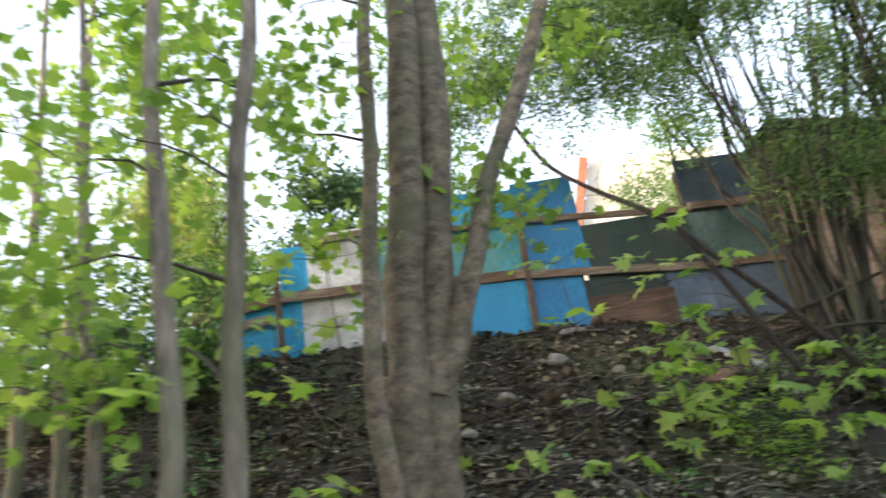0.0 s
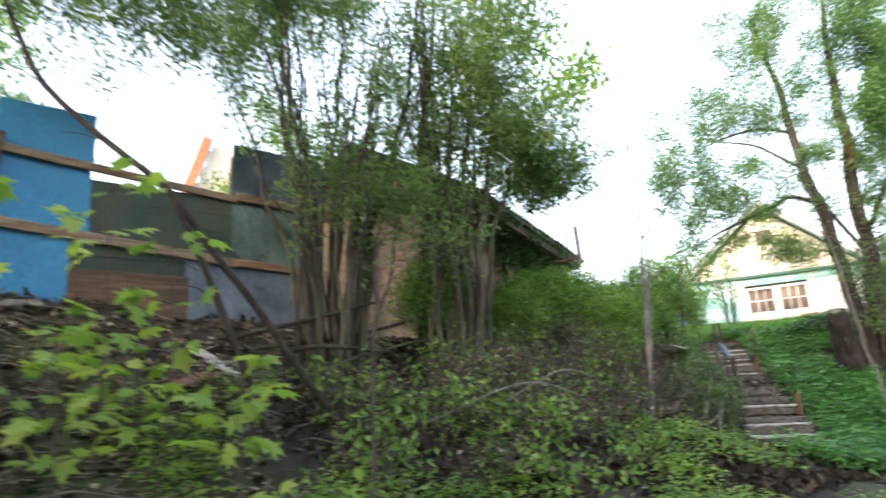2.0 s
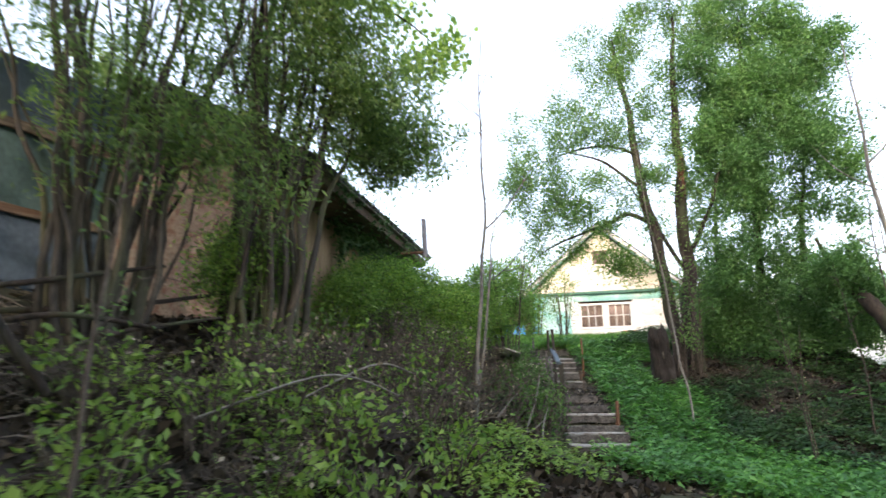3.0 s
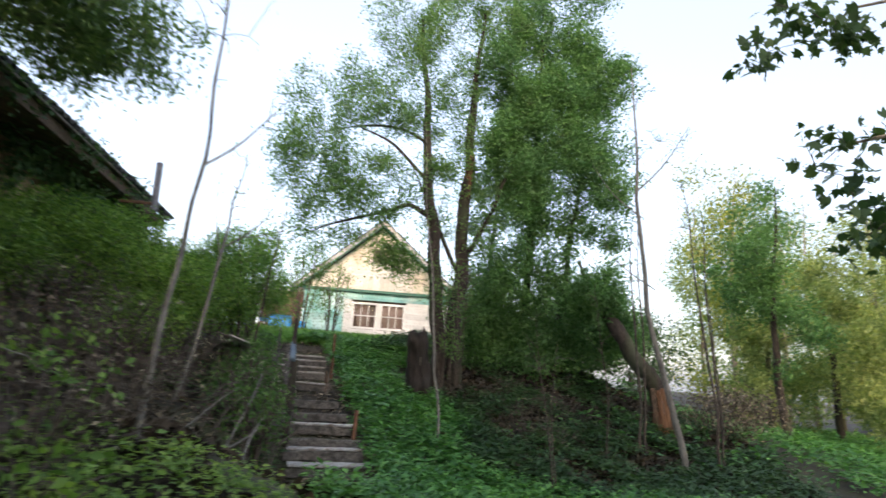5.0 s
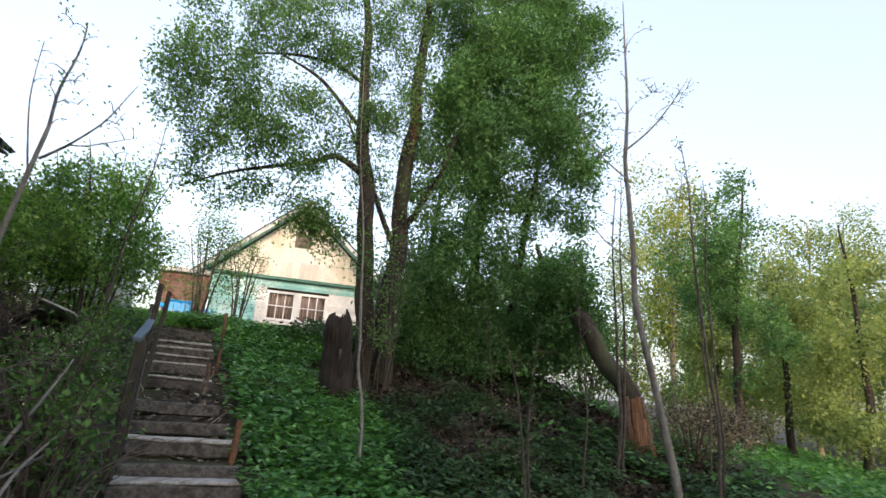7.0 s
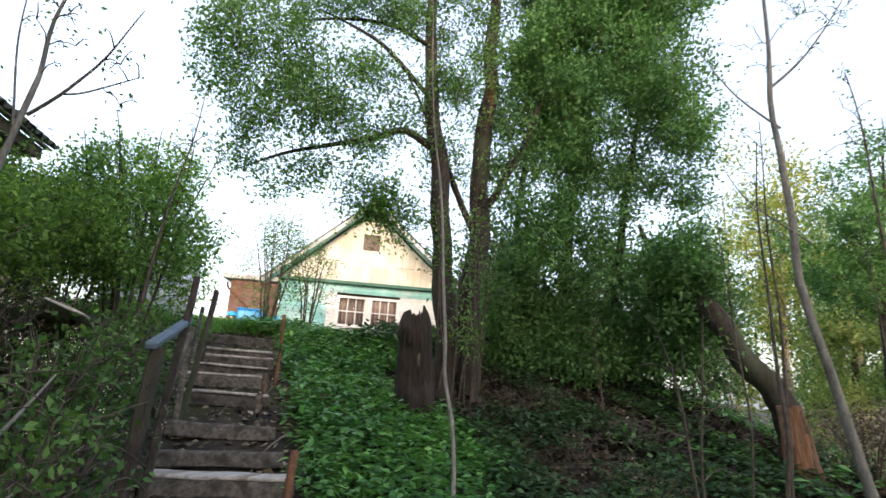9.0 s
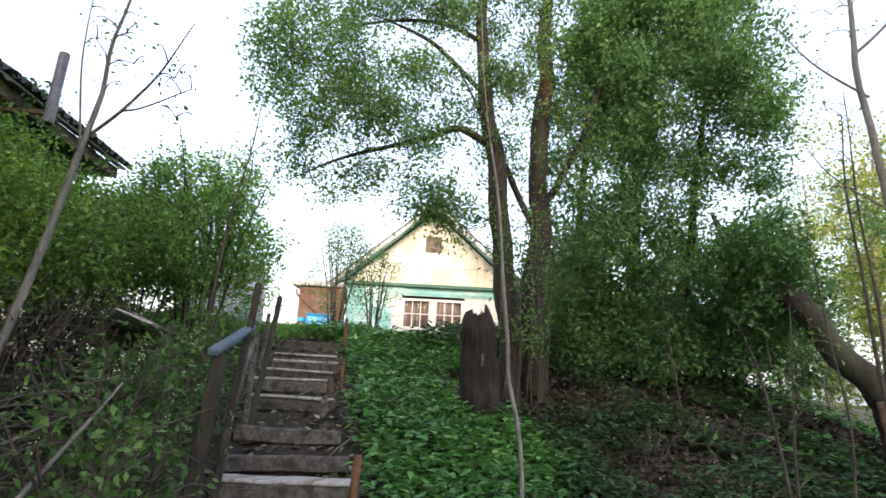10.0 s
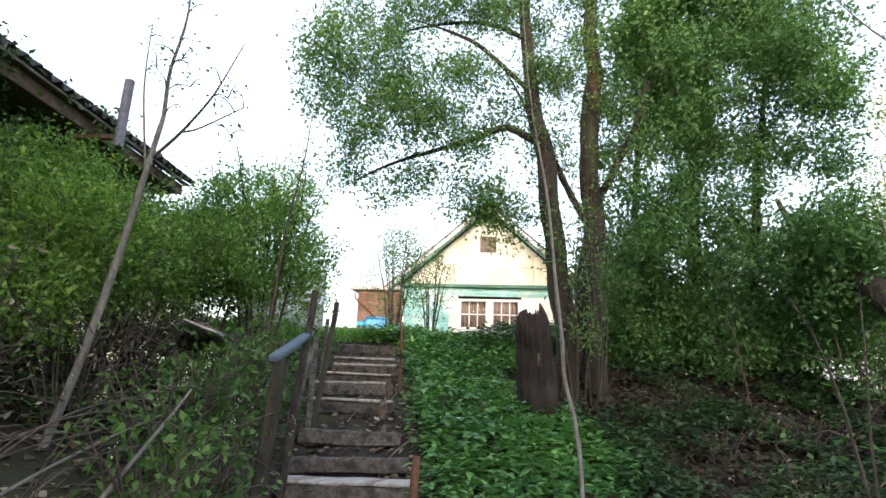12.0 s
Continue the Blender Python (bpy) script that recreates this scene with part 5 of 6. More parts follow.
# thicket along the shed wall
for k, (s, b, r, h) in enumerate(((2.9, -0.2, 0.6, 1.1), (3.8, -0.2, 0.7, 1.5), (4.5, -0.4, 0.9, 1.7), (0.3, 0.2, 0.6, 1.5), (1.0, 0.2, 0.5, 1.4), (5.3, -0.6, 1.0, 1.85), (6.2, -0.7, 1.0, 1.65), (7.0, -0.8, 0.9, 1.45), (7.9, -0.6, 0.85, 1.5), (4.6, -1.5, 0.9, 1.5), (5.6, -1.6, 0.9, 1.5), (3.9, -1.5, 0.6, 1.0), (6.6, -1.8, 0.8, 1.6), (8.4, -0.2, 0.7, 1.3))):
    p = on_shed(s - 1.4, b + 0.3, 0)
    shrub("thicket_shrub", p.x, p.y, r, h, 8, 230, 40, 0.048, LEAF_THICKET, "dense green shrub along the shed wall", "thicket by the shed", spread=0.10,
          blobs=[(p.x, p.y, gz(p.x, p.y) + 0.68 * h, r, r, 0.36 * h, 1), (p.x + rng.uniform(-0.4, 0.4), p.y + rng.uniform(-0.4, 0.4), gz(p.x, p.y) + 0.85 * h, 0.6 * r, 0.6 * r, 0.22 * h, 0.6)])
# bird cherry suckers left of the steps, with blossom spikes
for x, y, r, h in ((10.5, 4.6, 0.55, 0.8), (11.0, 5.1, 0.6, 0.9), (11.6, 5.5, 0.6, 0.8), (10.9, 4.7, 0.4, 0.75), (12.2, 5.8, 0.5, 0.8), (12.7, 6.0, 0.5, 0.8), (11.3, 5.0, 0.4, 0.8)):
    shrub("bird_cherry_shrub", x, y, r, h, 12, 80, 8, 0.055, LEAF_SHRUB, "low bird cherry shrub with pale blossom spikes", "suckers beside the steps", spread=0.07)
blos = []
for k in range(60):
    x, y = rng.uniform(10.2, 11.7), rng.uniform(4.5, 5.6)
    z = gz(x, y) + rng.uniform(0.5, 1.0)
    d = np.array([rng.uniform(-0.5, 0.5), rng.uniform(-0.5, 0.5), 0.8])
    for t in np.linspace(0, 0.06, 7):
        blos.append(np.array([x, y, z]) + d * t + rng.normal(size=3) * 0.008)
b = leaves("blossom_spikes", np.array(blos), 0.013, BLOSSOM, None, "round")
tagged(b, "pale cream blossom spikes on the low shrubs", "blossom", kind="stuff")
for x, y, r_, h in ((-2.9, 7.35, 0.6, 0.9), (-3.7, 7.3, 0.7, 1.1), (-4.6, 7.2, 0.8, 1.2), (-3.3, 8.7, 0.8, 1.6), (-4.6, 8.8, 0.9, 1.8), (-6.0, 8.6, 1.0, 1.6), (-2.2, 9.2, 0.8, 1.6), (-0.8, 9.6, 0.8, 1.6)):
    shrub("fence_shrub", x, y, r_, h, 7, 90, 22, 0.085, LEAF_SHRUB, "leafy green shrub at the end of the fence", "shrubs at the fence end", spread=0.11)
# brambles and seedlings on the bank between fence and steps
for x, y, r, h in ((4.2, 4.6, 0.6, 0.8), (5.2, 5.0, 0.7, 0.9), (6.0, 4.4, 0.7, 0.8), (6.8, 5.2, 0.8, 1.1), (7.6, 4.6, 0.7, 0.9), (5.6, 3.6, 0.6, 0.6), (6.8, 3.7, 0.6, 0.6), (8.2, 5.4, 0.8, 1.1), (7.6, 6.0, 0.7, 1.2), (4.6, 5.6, 0.6, 0.9), (6.2, 5.8, 0.7, 1.0), (3.4, 4.0, 0.5, 0.5)):
    # past x 6.3 the darker thicket leaf stands in for shade
    shrub("bramble_shrub", x, y, r, h * 0.75, 9, 40, 8 if x < 6.3 else 5, 0.08, LEAF_FRESH if x < 6.3 else LEAF_THICKET, "low straggling shrub with fresh yellow-green leaves", "brambles on the bank", spread=0.09)
# maple seedlings with tiers of broad leaves
def seedling(x, y, z0, z1, r, tiers):
    ob = thing("maple_seedling", (x, y, z0), "maple seedling with tiers of broad bright leaves", "seedling", "maple seedlings on the bank")
    st = bend([(x, y, z0, 0.010), (x + 0.04, y, (z0 + z1) / 2, 0.008), (x, y + 0.03, z1, 0.004)], 12, 0.01)
    paths, at, head_ = [], [], []
    for k in range(tiers):
        p = st[int((0.35 + 0.65 * k / max(tiers - 1, 1)) * 11)][:3]
        for m_ in range(8):
            a = rng.uniform(0, 6.283)
            d = np.array([math.cos(a), math.sin(a), 0.25])
            ln = r * rng.uniform(0.35, 1.0)
            paths.append(np.c_[p + np.linspace(0, 1, 4)[:, None] * d * ln, [0.003, 0.0025, 0.002, 0.0015]])
            at.append(p + d * ln)
            head_.append(d * np.array([1, 1, -0.6]))
    v, f = tubes(paths, 4)
    tagged(raw("stalk_spray", v, f, BARK_TWIG, ob), kind="stuff")
    v, f = tubes([st], 5)
    raw("stem", v, f, BARK_TWIG, ob)
    leaves("foliage", np.array(at), 0.17, LEAF_MAPLE, ob, "maple", up=0.5, droop=0.5, heading=np.array(head_))
    return ob


for x, y, z1, r, n in ((2.30, 5.43, 2.95, 0.42, 6), (1.98, 5.12, 1.75, 0.30, 6), (2.65, 5.75, 1.5, 0.3, 4), (1.37, 5.66, 2.85, 0.3, 3), (2.75, 5.3, 2.5, 0.35, 4), (-0.9, 4.5, 2.9, 0.4, 4), (0.5, 4.9, 1.0, 0.2, 2), (1.2, 4.6, 0.9, 0.2, 2), (3.3, 5.2, 1.5, 0.3, 4), (-0.2, 5.6, 1.3, 0.2, 2), (3.0, 4.5, 1.2, 0.3, 3), (-1.8, 6.6, 3.2, 0.4, 4), (-2.6, 6.9, 3.6, 0.5, 5)):
    seedling(x, y, gz(x, y) - 0.05, z1, r, n)
near = thing("low_maple_spray", (-0.9, 0.95, 0.0), "low maple shoots with large soft leaves beside the path", "seedling")
st = [bend([(-1.25, 1.25, -0.1, 0.012), (-1.15, 1.15, 0.8, 0.01), (-0.92, 0.9, 1.40, 0.004)], 10), bend([(-1.2, 1.3, -0.1, 0.012), (-1.1, 1.25, 0.9, 0.01), (-0.95, 1.1, 1.6, 0.004)], 10), bend([(-1.25, 1.25, 0.5, 0.008), (-0.9, 1.1, 1.1, 0.006), (-0.74, 0.97, 1.36, 0.003)], 10)]
v, f = tubes(st, 5)
raw("stem", v, f, BARK_TWIG, near)
at = np.array([(-0.92, 0.9, 1.40), (-0.85, 0.88, 1.385), (-1.0, 0.92, 1.38), (-0.95, 1.1, 1.6), (-1.03, 1.12, 1.62), (-0.88, 1.08, 1.61), (-0.74, 0.97, 1.36), (-1.1, 1.0, 1.4), (-0.8, 0.99, 1.33)])
leaves("foliage", at, 0.14, LEAF_MAPLE, near, "maple", up=1.2, droop=0.1)

# overhanging maple by the path, its trunk out beside the path
mp = []
for cx, cy, cz, n in ((9.8, -1.15, 3.45, 7), (9.72, -1.4, 2.95, 5), (9.95, -0.75, 4.6, 7), (9.62, -1.5, 2.6, 6), (9.9, -1.5, 4.7, 6), (9.75, -1.75, 3.6, 4), (10.0, -1.1, 5.0, 5)):
    mp.append((cx, cy, cz, 0.25, 0.3, 0.16, n))
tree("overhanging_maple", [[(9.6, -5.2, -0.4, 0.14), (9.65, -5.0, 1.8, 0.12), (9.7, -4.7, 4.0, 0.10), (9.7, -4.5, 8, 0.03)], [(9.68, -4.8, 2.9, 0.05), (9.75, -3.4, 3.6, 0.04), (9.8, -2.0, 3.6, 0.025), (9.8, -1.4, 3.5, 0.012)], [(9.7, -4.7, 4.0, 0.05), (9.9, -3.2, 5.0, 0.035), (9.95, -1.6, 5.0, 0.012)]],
     mp + [(9.7, -4.5, 6.5, 1.4, 1.4, 1.8, 14), (9.7, -3.4, 4.6, 0.9, 0.9, 0.9, 6)], 75, 7, 0.115, LEAF_MAPLE_SHADED, BARK, "maple with broad shade-coloured leaves hanging over the path", shape="maple", spread=0.10, limb_bark=BARK_TWIG, start=0.6, droop=0.8, lift=0.05)

# ---- woods ----
def wood_tree(x, y, h, r, mat, label, group, twigs=150, per=50, size=0.17, bark=BARK_DARK, low=0.3, shape="oval", trunk=0.12, spread=0.35):
    z = gz(x, y)
    st = [[(x, y, z - 0.2, trunk), (x + rng.uniform(-0.2, 0.2), y + rng.uniform(-0.2, 0.2), z + 0.4 * h, trunk * 0.75), (x + rng.uniform(-0.4, 0.4), y + rng.uniform(-0.4, 0.4), z + h, trunk * 0.15)]]
    bl = []
    for k in range(6):
        f = low + (1 - low) * (k + 0.5) / 6
        w = r * (0.55 + 0.6 * math.sin(math.pi * min(1, (f - low) / (1 - low) * 0.85 + 0.12)))
        bl.append((x + rng.uniform(-0.35, 0.35) * r, y + rng.uniform(-0.35, 0.35) * r, z + h * f, w * 0.8, w * 0.8, h * (1 - low) / 7, w * w))
    return tree("wood_tree", st, clumps(bl, 34, 0.32 * r), twigs, per, size, mat, bark, label, "tree", shape, spread, group, thick=0.008, limb_bark=BARK_TWIG)


# to the far side of the slope
wood_tree(22.0, -4.6, 7.0, 1.6, LEAF_ELM, "green rowan-like tree at the foot of the slope", "trees below the slope", 280, 44, 0.10, low=0.3, spread=0.15)
wood_tree(25.5, -5.2, 4.6, 1.2, LEAF_FAR, "bushy young tree at the foot of the slope", "trees below the slope", 180, 36, 0.12, low=0.12, spread=0.15)
wood_tree(24.5, -6.8, 5.6, 1.6, LEAF_FAR, "pale willow at the foot of the slope", "trees below the slope", 260, 44, 0.11, low=0.1, spread=0.16)
wood_tree(22.5, -7.6, 6.5, 1.6, LEAF_FAR, "pale willow at the foot of the slope", "trees below the slope", 260, 44, 0.11, low=0.1, spread=0.16)
for k in range(26):
    a = radians(-11.5 - 43 * (k + 0.5) / 26 + rng.uniform(-1, 1))
    d = rng.uniform(24, 46)
    x, y = 6 + d * math.cos(a), 1 + d * math.sin(a)
    m_ = (LEAF_FAR, LEAF_GOLD, LEAF_WILLOW, LEAF_FAR, LEAF_WILLOW)[k % 5]
    wood_tree(x, y, rng.uniform(7, 12) * (1.0 if d < 34 else 1.25), rng.uniform(2.0, 3.0), m_, "leafy tree in the wood below the slope", "wood below the slope", 190, 48, 0.15, low=0.12, spread=0.34, bark=BARK)
# behind the fence and to its far end
for x, y, h, r, m_ in ((-4.2, 12.0, 5.0, 1.5, LEAF_FAR), (-1.4, 12.5, 5.0, 1.7, LEAF_BIRD), (-7, 19, 8, 2.4, LEAF_FAR), (1.5, 17, 8, 2.2, LEAF_TREE), (9.0, 16, 8, 2.2, LEAF_WILLOW)):
    wood_tree(x, y, h, r, m_, "leafy tree behind the patched fence", "trees behind the fence", 170, 44, 0.14, low=0.25, spread=0.2)
# the unseen wood behind the path, added to keep the sun off the bank
for k in range(12):
    x, y = -9.0 + 0.75 * k + rng.uniform(-0.8, 0.8), 1.0 - 0.95 * k + rng.uniform(-1, 1)
    if x > -1.5 and y > -4:
        continue
    wood_tree(x - 2.0, y - 1.5, rng.uniform(10.0, 11.5), rng.uniform(2.2, 2.9), LEAF_TREE, "tall unseen leafy tree beside the path, added for shade", "wood beside the path", 150, 60, 0.30, low=0.1, spread=0.42)
for x, y, h, w_ in ((20.5, 1.6, 2.6, 1.2), (21.0, 3.6, 2.2, 1.2), (21.5, -0.6, 2.6, 1.2), (23.5, 1.0, 3.2, 1.6), (24.5, 3.5, 2.6, 1.5), (25.5, -1.5, 3.4, 1.6)):
    shrub("plateau_shrub", x, y, w_, h, 8, 110, 34, 0.11, LEAF_BIRD, "dark green shrub on the plateau behind the trees", "plateau shrubs", rad=0.02, spread=0.16)
# one more unseen tree, set to shade the end of the shed
for x, y in ((-14.5, 2.0),):
    wood_tree(x, y, 10.0, 2.2, LEAF_TREE, "tall unseen leafy tree beside the path, added for shade", "wood beside the path", 150, 55, 0.30, low=0.1, spread=0.4)
# shrub before the house and hedges behind it
shrub("garden_shrub", 24.0, 10.95, 1.2, 3.5, 9, 190, 18, 0.08, LEAF_SHRUB, "open green garden shrub before the aqua house", rad=0.03, spread=0.16)
shrub("garden_shrub", 24.9, 10.1, 1.1, 3.0, 9, 120, 13, 0.08, LEAF_SHRUB, "open green garden shrub before the aqua house", rad=0.025, spread=0.14)
shrub("dry_brush", 17.0, -1.7, 1.0, 1.0, 14, 220, 7, 0.06, LITTER, "heap of dry red-brown brushwood under the leaning trunk", rad=0.012)
shrub("dry_brush", 18.2, -2.4, 1.2, 1.0, 14, 240, 7, 0.06, LITTER, "heap of dry red-brown brushwood under the leaning trunk", rad=0.012)
shrub("dry_brush", 5.9, 5.0, 0.9, 0.8, 14, 140, 2, 0.05, LITTER, "tangle of dry brown brushwood on the bank", rad=0.010)
shrub("dry_brush", 9.9, 6.2, 0.9, 1.1, 14, 150, 2, 0.05, LITTER, "tangle of dry brown brushwood under the thicket", rad=0.010)

for x, y, r_, h_ in ((9.7, 5.7, 0.8, 0.9), (10.3, 6.2, 0.8, 1.0), (10.9, 6.0, 0.7, 0.9), (11.5, 6.3, 0.6, 0.8), (9.3, 6.4, 0.8, 1.1), (10.9, 6.7, 0.7, 1.0), (12.3, 6.6, 0.5, 0.8)):
    shrub("dry_brush", x, y, r_, h_, 14, 170, 1, 0.04, LITTER, "tangle of dead brown twigs under the thicket", "dead twigs under the thicket", rad=0.008)
for x, y, r_, h_ in ((14.9, 2.0, 0.6, 0.4), (14.2, 1.3, 0.6, 0.4), (15.6, 1.2, 0.7, 0.5), (16.0, 2.4, 0.5, 0.4)):
    shrub("dry_brush", x, y, r_, h_, 10, 60, 1, 0.04, LITTER, "tangle of dry brown twigs on the shaded bank", "dry twigs on the shaded bank", rad=0.007)
for x, y, r_, h_ in ((4.6, 5.6, 0.8, 0.7), (5.2, 4.2, 0.7, 0.5), (7.2, 5.2, 0.9, 0.8), (3.6, 6.2, 0.7, 0.5), (8.3, 5.4, 0.8, 0.9), (6.3, 4.4, 0.8, 0.6), (7.3, 4.3, 0.8, 0.6), (6.4, 5.4, 0.9, 0.8), (8.2, 4.6, 0.8, 0.7), (5.4, 5.2, 0.8, 0.7)):
    shrub("dry_brush", x, y, r_, h_, 14, 170, 1, 0.05, LITTER, "tangle of dry brown brushwood on the bank", "dry brush on the bank", rad=0.009)
n = 2400
s_, b_ = rng.uniform(1.6, length + 0.8, n), rng.normal(size=n) * 0.16 + 0.1
clump = np.sin(s_ * 3.1) + 0.7 * np.sin(s_ * 7.7 + 1) > -0.1
at = np.array([on_shed(a_ - 1.4, c_, 4.1 + rng.normal() * 0.13 + 0.5 * max(c_, 0)) for a_, c_ in zip(s_[clump], b_[clump])])
cr = leaves("eaves_creeper", at, 0.075, LEAF_BIRD, None, "oval", up=0.2)
tagged(cr, "green creeper leaves along the shed eaves", "creeper", kind="stuff")
n = 19000
s_, z_ = rng.uniform(1.8, length - 0.2, n), rng.uniform(1.5, 4.15, n)
keep_ = (np.sin(s_ * 2.3 + z_ * 1.1) + np.sin(z_ * 3.1 - s_ * 1.7) > -1.1) & (s_ + 0.4 * np.sin(z_ * 3) + 0.8 * (z_ - 3.0) > 2.6)
at = np.array([on_shed(a_, 0.74 - abs(rng.normal()) * (0.16 + 0.09 * max(c_ - 3.2, 0)), c_) for a_, c_ in zip(s_[keep_], z_[keep_])])
cw = leaves("wall_creeper", at, 0.095, LEAF_BIRD, None, "oval", up=0.1, droop=0.8)
tagged(cw, "dark green creeper covering the shed wall", "creeper", kind="stuff")

# ---- ground cover ----
def scatter(n, x0, x1, y0, y1, keep):
    x, y = rng.uniform(x0, x1, n), rng.uniform(y0, y1, n)
    k = keep(x, y)
    return x[k], y[k]


def stairs_away(x, y, half=0.62):
    px, py = x - FOOT.x, y - FOOT.y
    s, c = px * ALONG.x + py * ALONG.y, px * ALONG.y - py * ALONG.x
    return ~((np.abs(c) < half) & (s > -1.7) & (s < (HEAD - FOOT).xy.length + 0.3)), c


def patchy(x, y, f=0.9, o=0.0):
    return np.sin(f * x * 1.7 + o) * np.sin(f * y * 2.1 - o) + 0.5 * np.sin(f * (x * 3.3 - y * 2.7) + 2 * o)


def herbs(name, x, y, leaf, size, tall, mat, label):
    """Plants of several leaflets on short stalks."""
    n = len(x)
    z = ground(x, y)
    h = tall * rng.uniform(0.45, 1.15, n)
    a = rng.uniform(0, 6.283, (n, leaf))
    rr = size * rng.uniform(0.3, 2.2, (n, leaf))
    at = np.stack([x[:, None] + rr * np.cos(a), y[:, None] + rr * np.sin(a), (z + h)[:, None] - rr * 0.35 - rng.uniform(0, 0.3, (n, leaf)) * h[:, None]], -1).reshape(-1, 3)
    hd = np.stack([np.cos(a), np.sin(a), np.full(a.shape, -0.1)], -1).reshape(-1, 3)
    ob = leaves(name, at, size, mat, None, "oval", up=0.8, droop=0.15, heading=hd, spread=0.4)
    return tagged(ob, label, "undergrowth", kind="stuff")


def slope_keep(x, y):
    away, c = stairs_away(x, y)
    under = (np.hypot((x - 16.9) / 1.9, (y - 1.5) / 2.2) < 1) | ((x > 15.0) & (y < 2.6))
    return away & (c > -0.3) & (~under | (rng.uniform(size=x.shape) < 0.13)) & (patchy(x, y) > -1.0)


# split of lit and shaded slope, by which the growth is coloured
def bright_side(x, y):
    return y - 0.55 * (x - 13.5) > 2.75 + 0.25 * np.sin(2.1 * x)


x, y = scatter(19000, 9.4, 17.5, -3.0, 7.2, lambda x, y: slope_keep(x, y) & (bright_side(x, y) | (x < 12.3)))
herbs("slope_herbs", x, y, 8, 0.085, 0.30, LEAF_HERB, "lush green ground herbs covering the slope")
# the herbs under the trees wear the colour of shade
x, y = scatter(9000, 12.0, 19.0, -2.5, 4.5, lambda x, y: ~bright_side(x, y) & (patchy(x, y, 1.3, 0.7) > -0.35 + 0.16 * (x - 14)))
herbs("shade_herbs", x, y, 7, 0.08, 0.24, LEAF_HERB_SHADED, "green herbs on the bank, darkened as if shaded")
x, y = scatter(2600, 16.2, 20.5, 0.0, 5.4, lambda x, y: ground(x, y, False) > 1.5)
herbs("crest_herbs", x, y, 7, 0.10, 0.5, LEAF_HERB_SHADED, "green herbs along the crest of the bank, darkened as if shaded")
x, y = scatter(4600, 14.5, 30, -10.0, 1.0, lambda x, y: (patchy(x, y) > -0.9) & ((x > 20.5) | (y < -3.4) | (rng.uniform(size=x.shape) < 0.2)))
herbs("far_herbs", x, y, 7, 0.13, 0.35, LEAF_HERB, "green undergrowth below the slope")
x, y = scatter(3600, 10.4, 16.0, 2.6, 9.0, lambda x, y: stairs_away(x, y)[0] & (stairs_away(x, y)[1] < 0.1) & (patchy(x, y, 1.1, 1.0) > -0.5))
herbs("bank_herbs", x, y, 7, 0.07, 0.30, LEAF_BIRD, "mixed green undergrowth beside the steps")
x, y = scatter(4200, 2.6, 9.0, 1.6, 6.6, lambda x, y: patchy(x, y, 1.0, 0.5) > 0.0)
herbs("path_herbs", x, y, 6, 0.065, 0.24, LEAF_FRESH, "low yellow-green seedlings and herbs on the bank")
x, y = scatter(900, -4, 3.0, 2.0, 7.6, lambda x, y: (patchy(x, y, 1.2, 2.0) > 0.75) | (x < -1.8))
herbs("sparse_herbs", x, y, 6, 0.07, 0.22, LEAF_HERB, "sparse green herbs among leaf litter")
# grass on the lawn above the steps
x, y = scatter(60000, 14.5, 28.0, 2.0, 15.0, lambda x, y: stairs_away(x, y, 0.5)[0] & (ground(x, y, False) > 1.58) & ((x - 14) * 0.5 + (y - 7.0) > -1.4))
z = ground(x, y)
g = leaves("lawn_grass", np.c_[x, y, z - 0.02], 0.22, GRASS, None, "blade", up=0.05, heading=np.tile((0.0, 0.0, 3.0), (len(x), 1)), droop=0)
tagged(g, "bright green unmown lawn grass", "grass", kind="stuff")
# leaf litter over all the bank
x, y = scatter(60000, -6, 10, 1.0, 8.1, lambda x, y: (patchy(x, y, 0.7, 3.0) > -1.2) & (rng.uniform(size=x.shape) < 1.25 - 0.2 * x))
l = leaves("leaf_litter", np.c_[x, y, ground(x, y) + 0.012], 0.075, LITTER, None, "round", up=0.8, droop=0, spread=0.5)
tagged(l, "brown dead leaves littering the bank", "leaf litter", kind="stuff")
# pale litter kept mostly off the shaded side, so that it stays dark
x, y = scatter(16000, 9.5, 19, -3, 7.5, lambda x, y: (y - 0.55 * (x - 13.5) > 2.75) | (rng.uniform(size=x.shape) < 0.10))
l = leaves("slope_litter", np.c_[x, y, ground(x, y) + 0.012], 0.07, LITTER, None, "round", up=0.8, droop=0, spread=0.5)
tagged(l, "brown dead leaves on the shaded slope", "leaf litter", kind="stuff")
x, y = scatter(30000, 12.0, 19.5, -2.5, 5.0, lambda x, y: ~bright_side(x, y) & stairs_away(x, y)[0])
l = leaves("leaf_mould", np.c_[x, y, ground(x, y) + 0.02], 0.075, MOULD_SHADED, None, "round", up=0.35, droop=0, spread=0.5)
tagged(l, "rotting leaf mould on the bank, darkened as if shaded", "leaf mould", kind="stuff")
# past x = 4 the darkened mould stands in for the willow's shade
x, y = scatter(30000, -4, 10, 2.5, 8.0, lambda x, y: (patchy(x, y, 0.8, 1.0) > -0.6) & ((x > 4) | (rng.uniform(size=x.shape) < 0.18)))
l = leaves("bank_mould", np.c_[x, y, ground(x, y) + 0.03], 0.095, MOULD_SHADED, None, "round", up=0.25, droop=0, spread=0.6)
tagged(l, "brown curled leaf mould on the bank, darkened as if shaded", "leaf mould", kind="stuff")
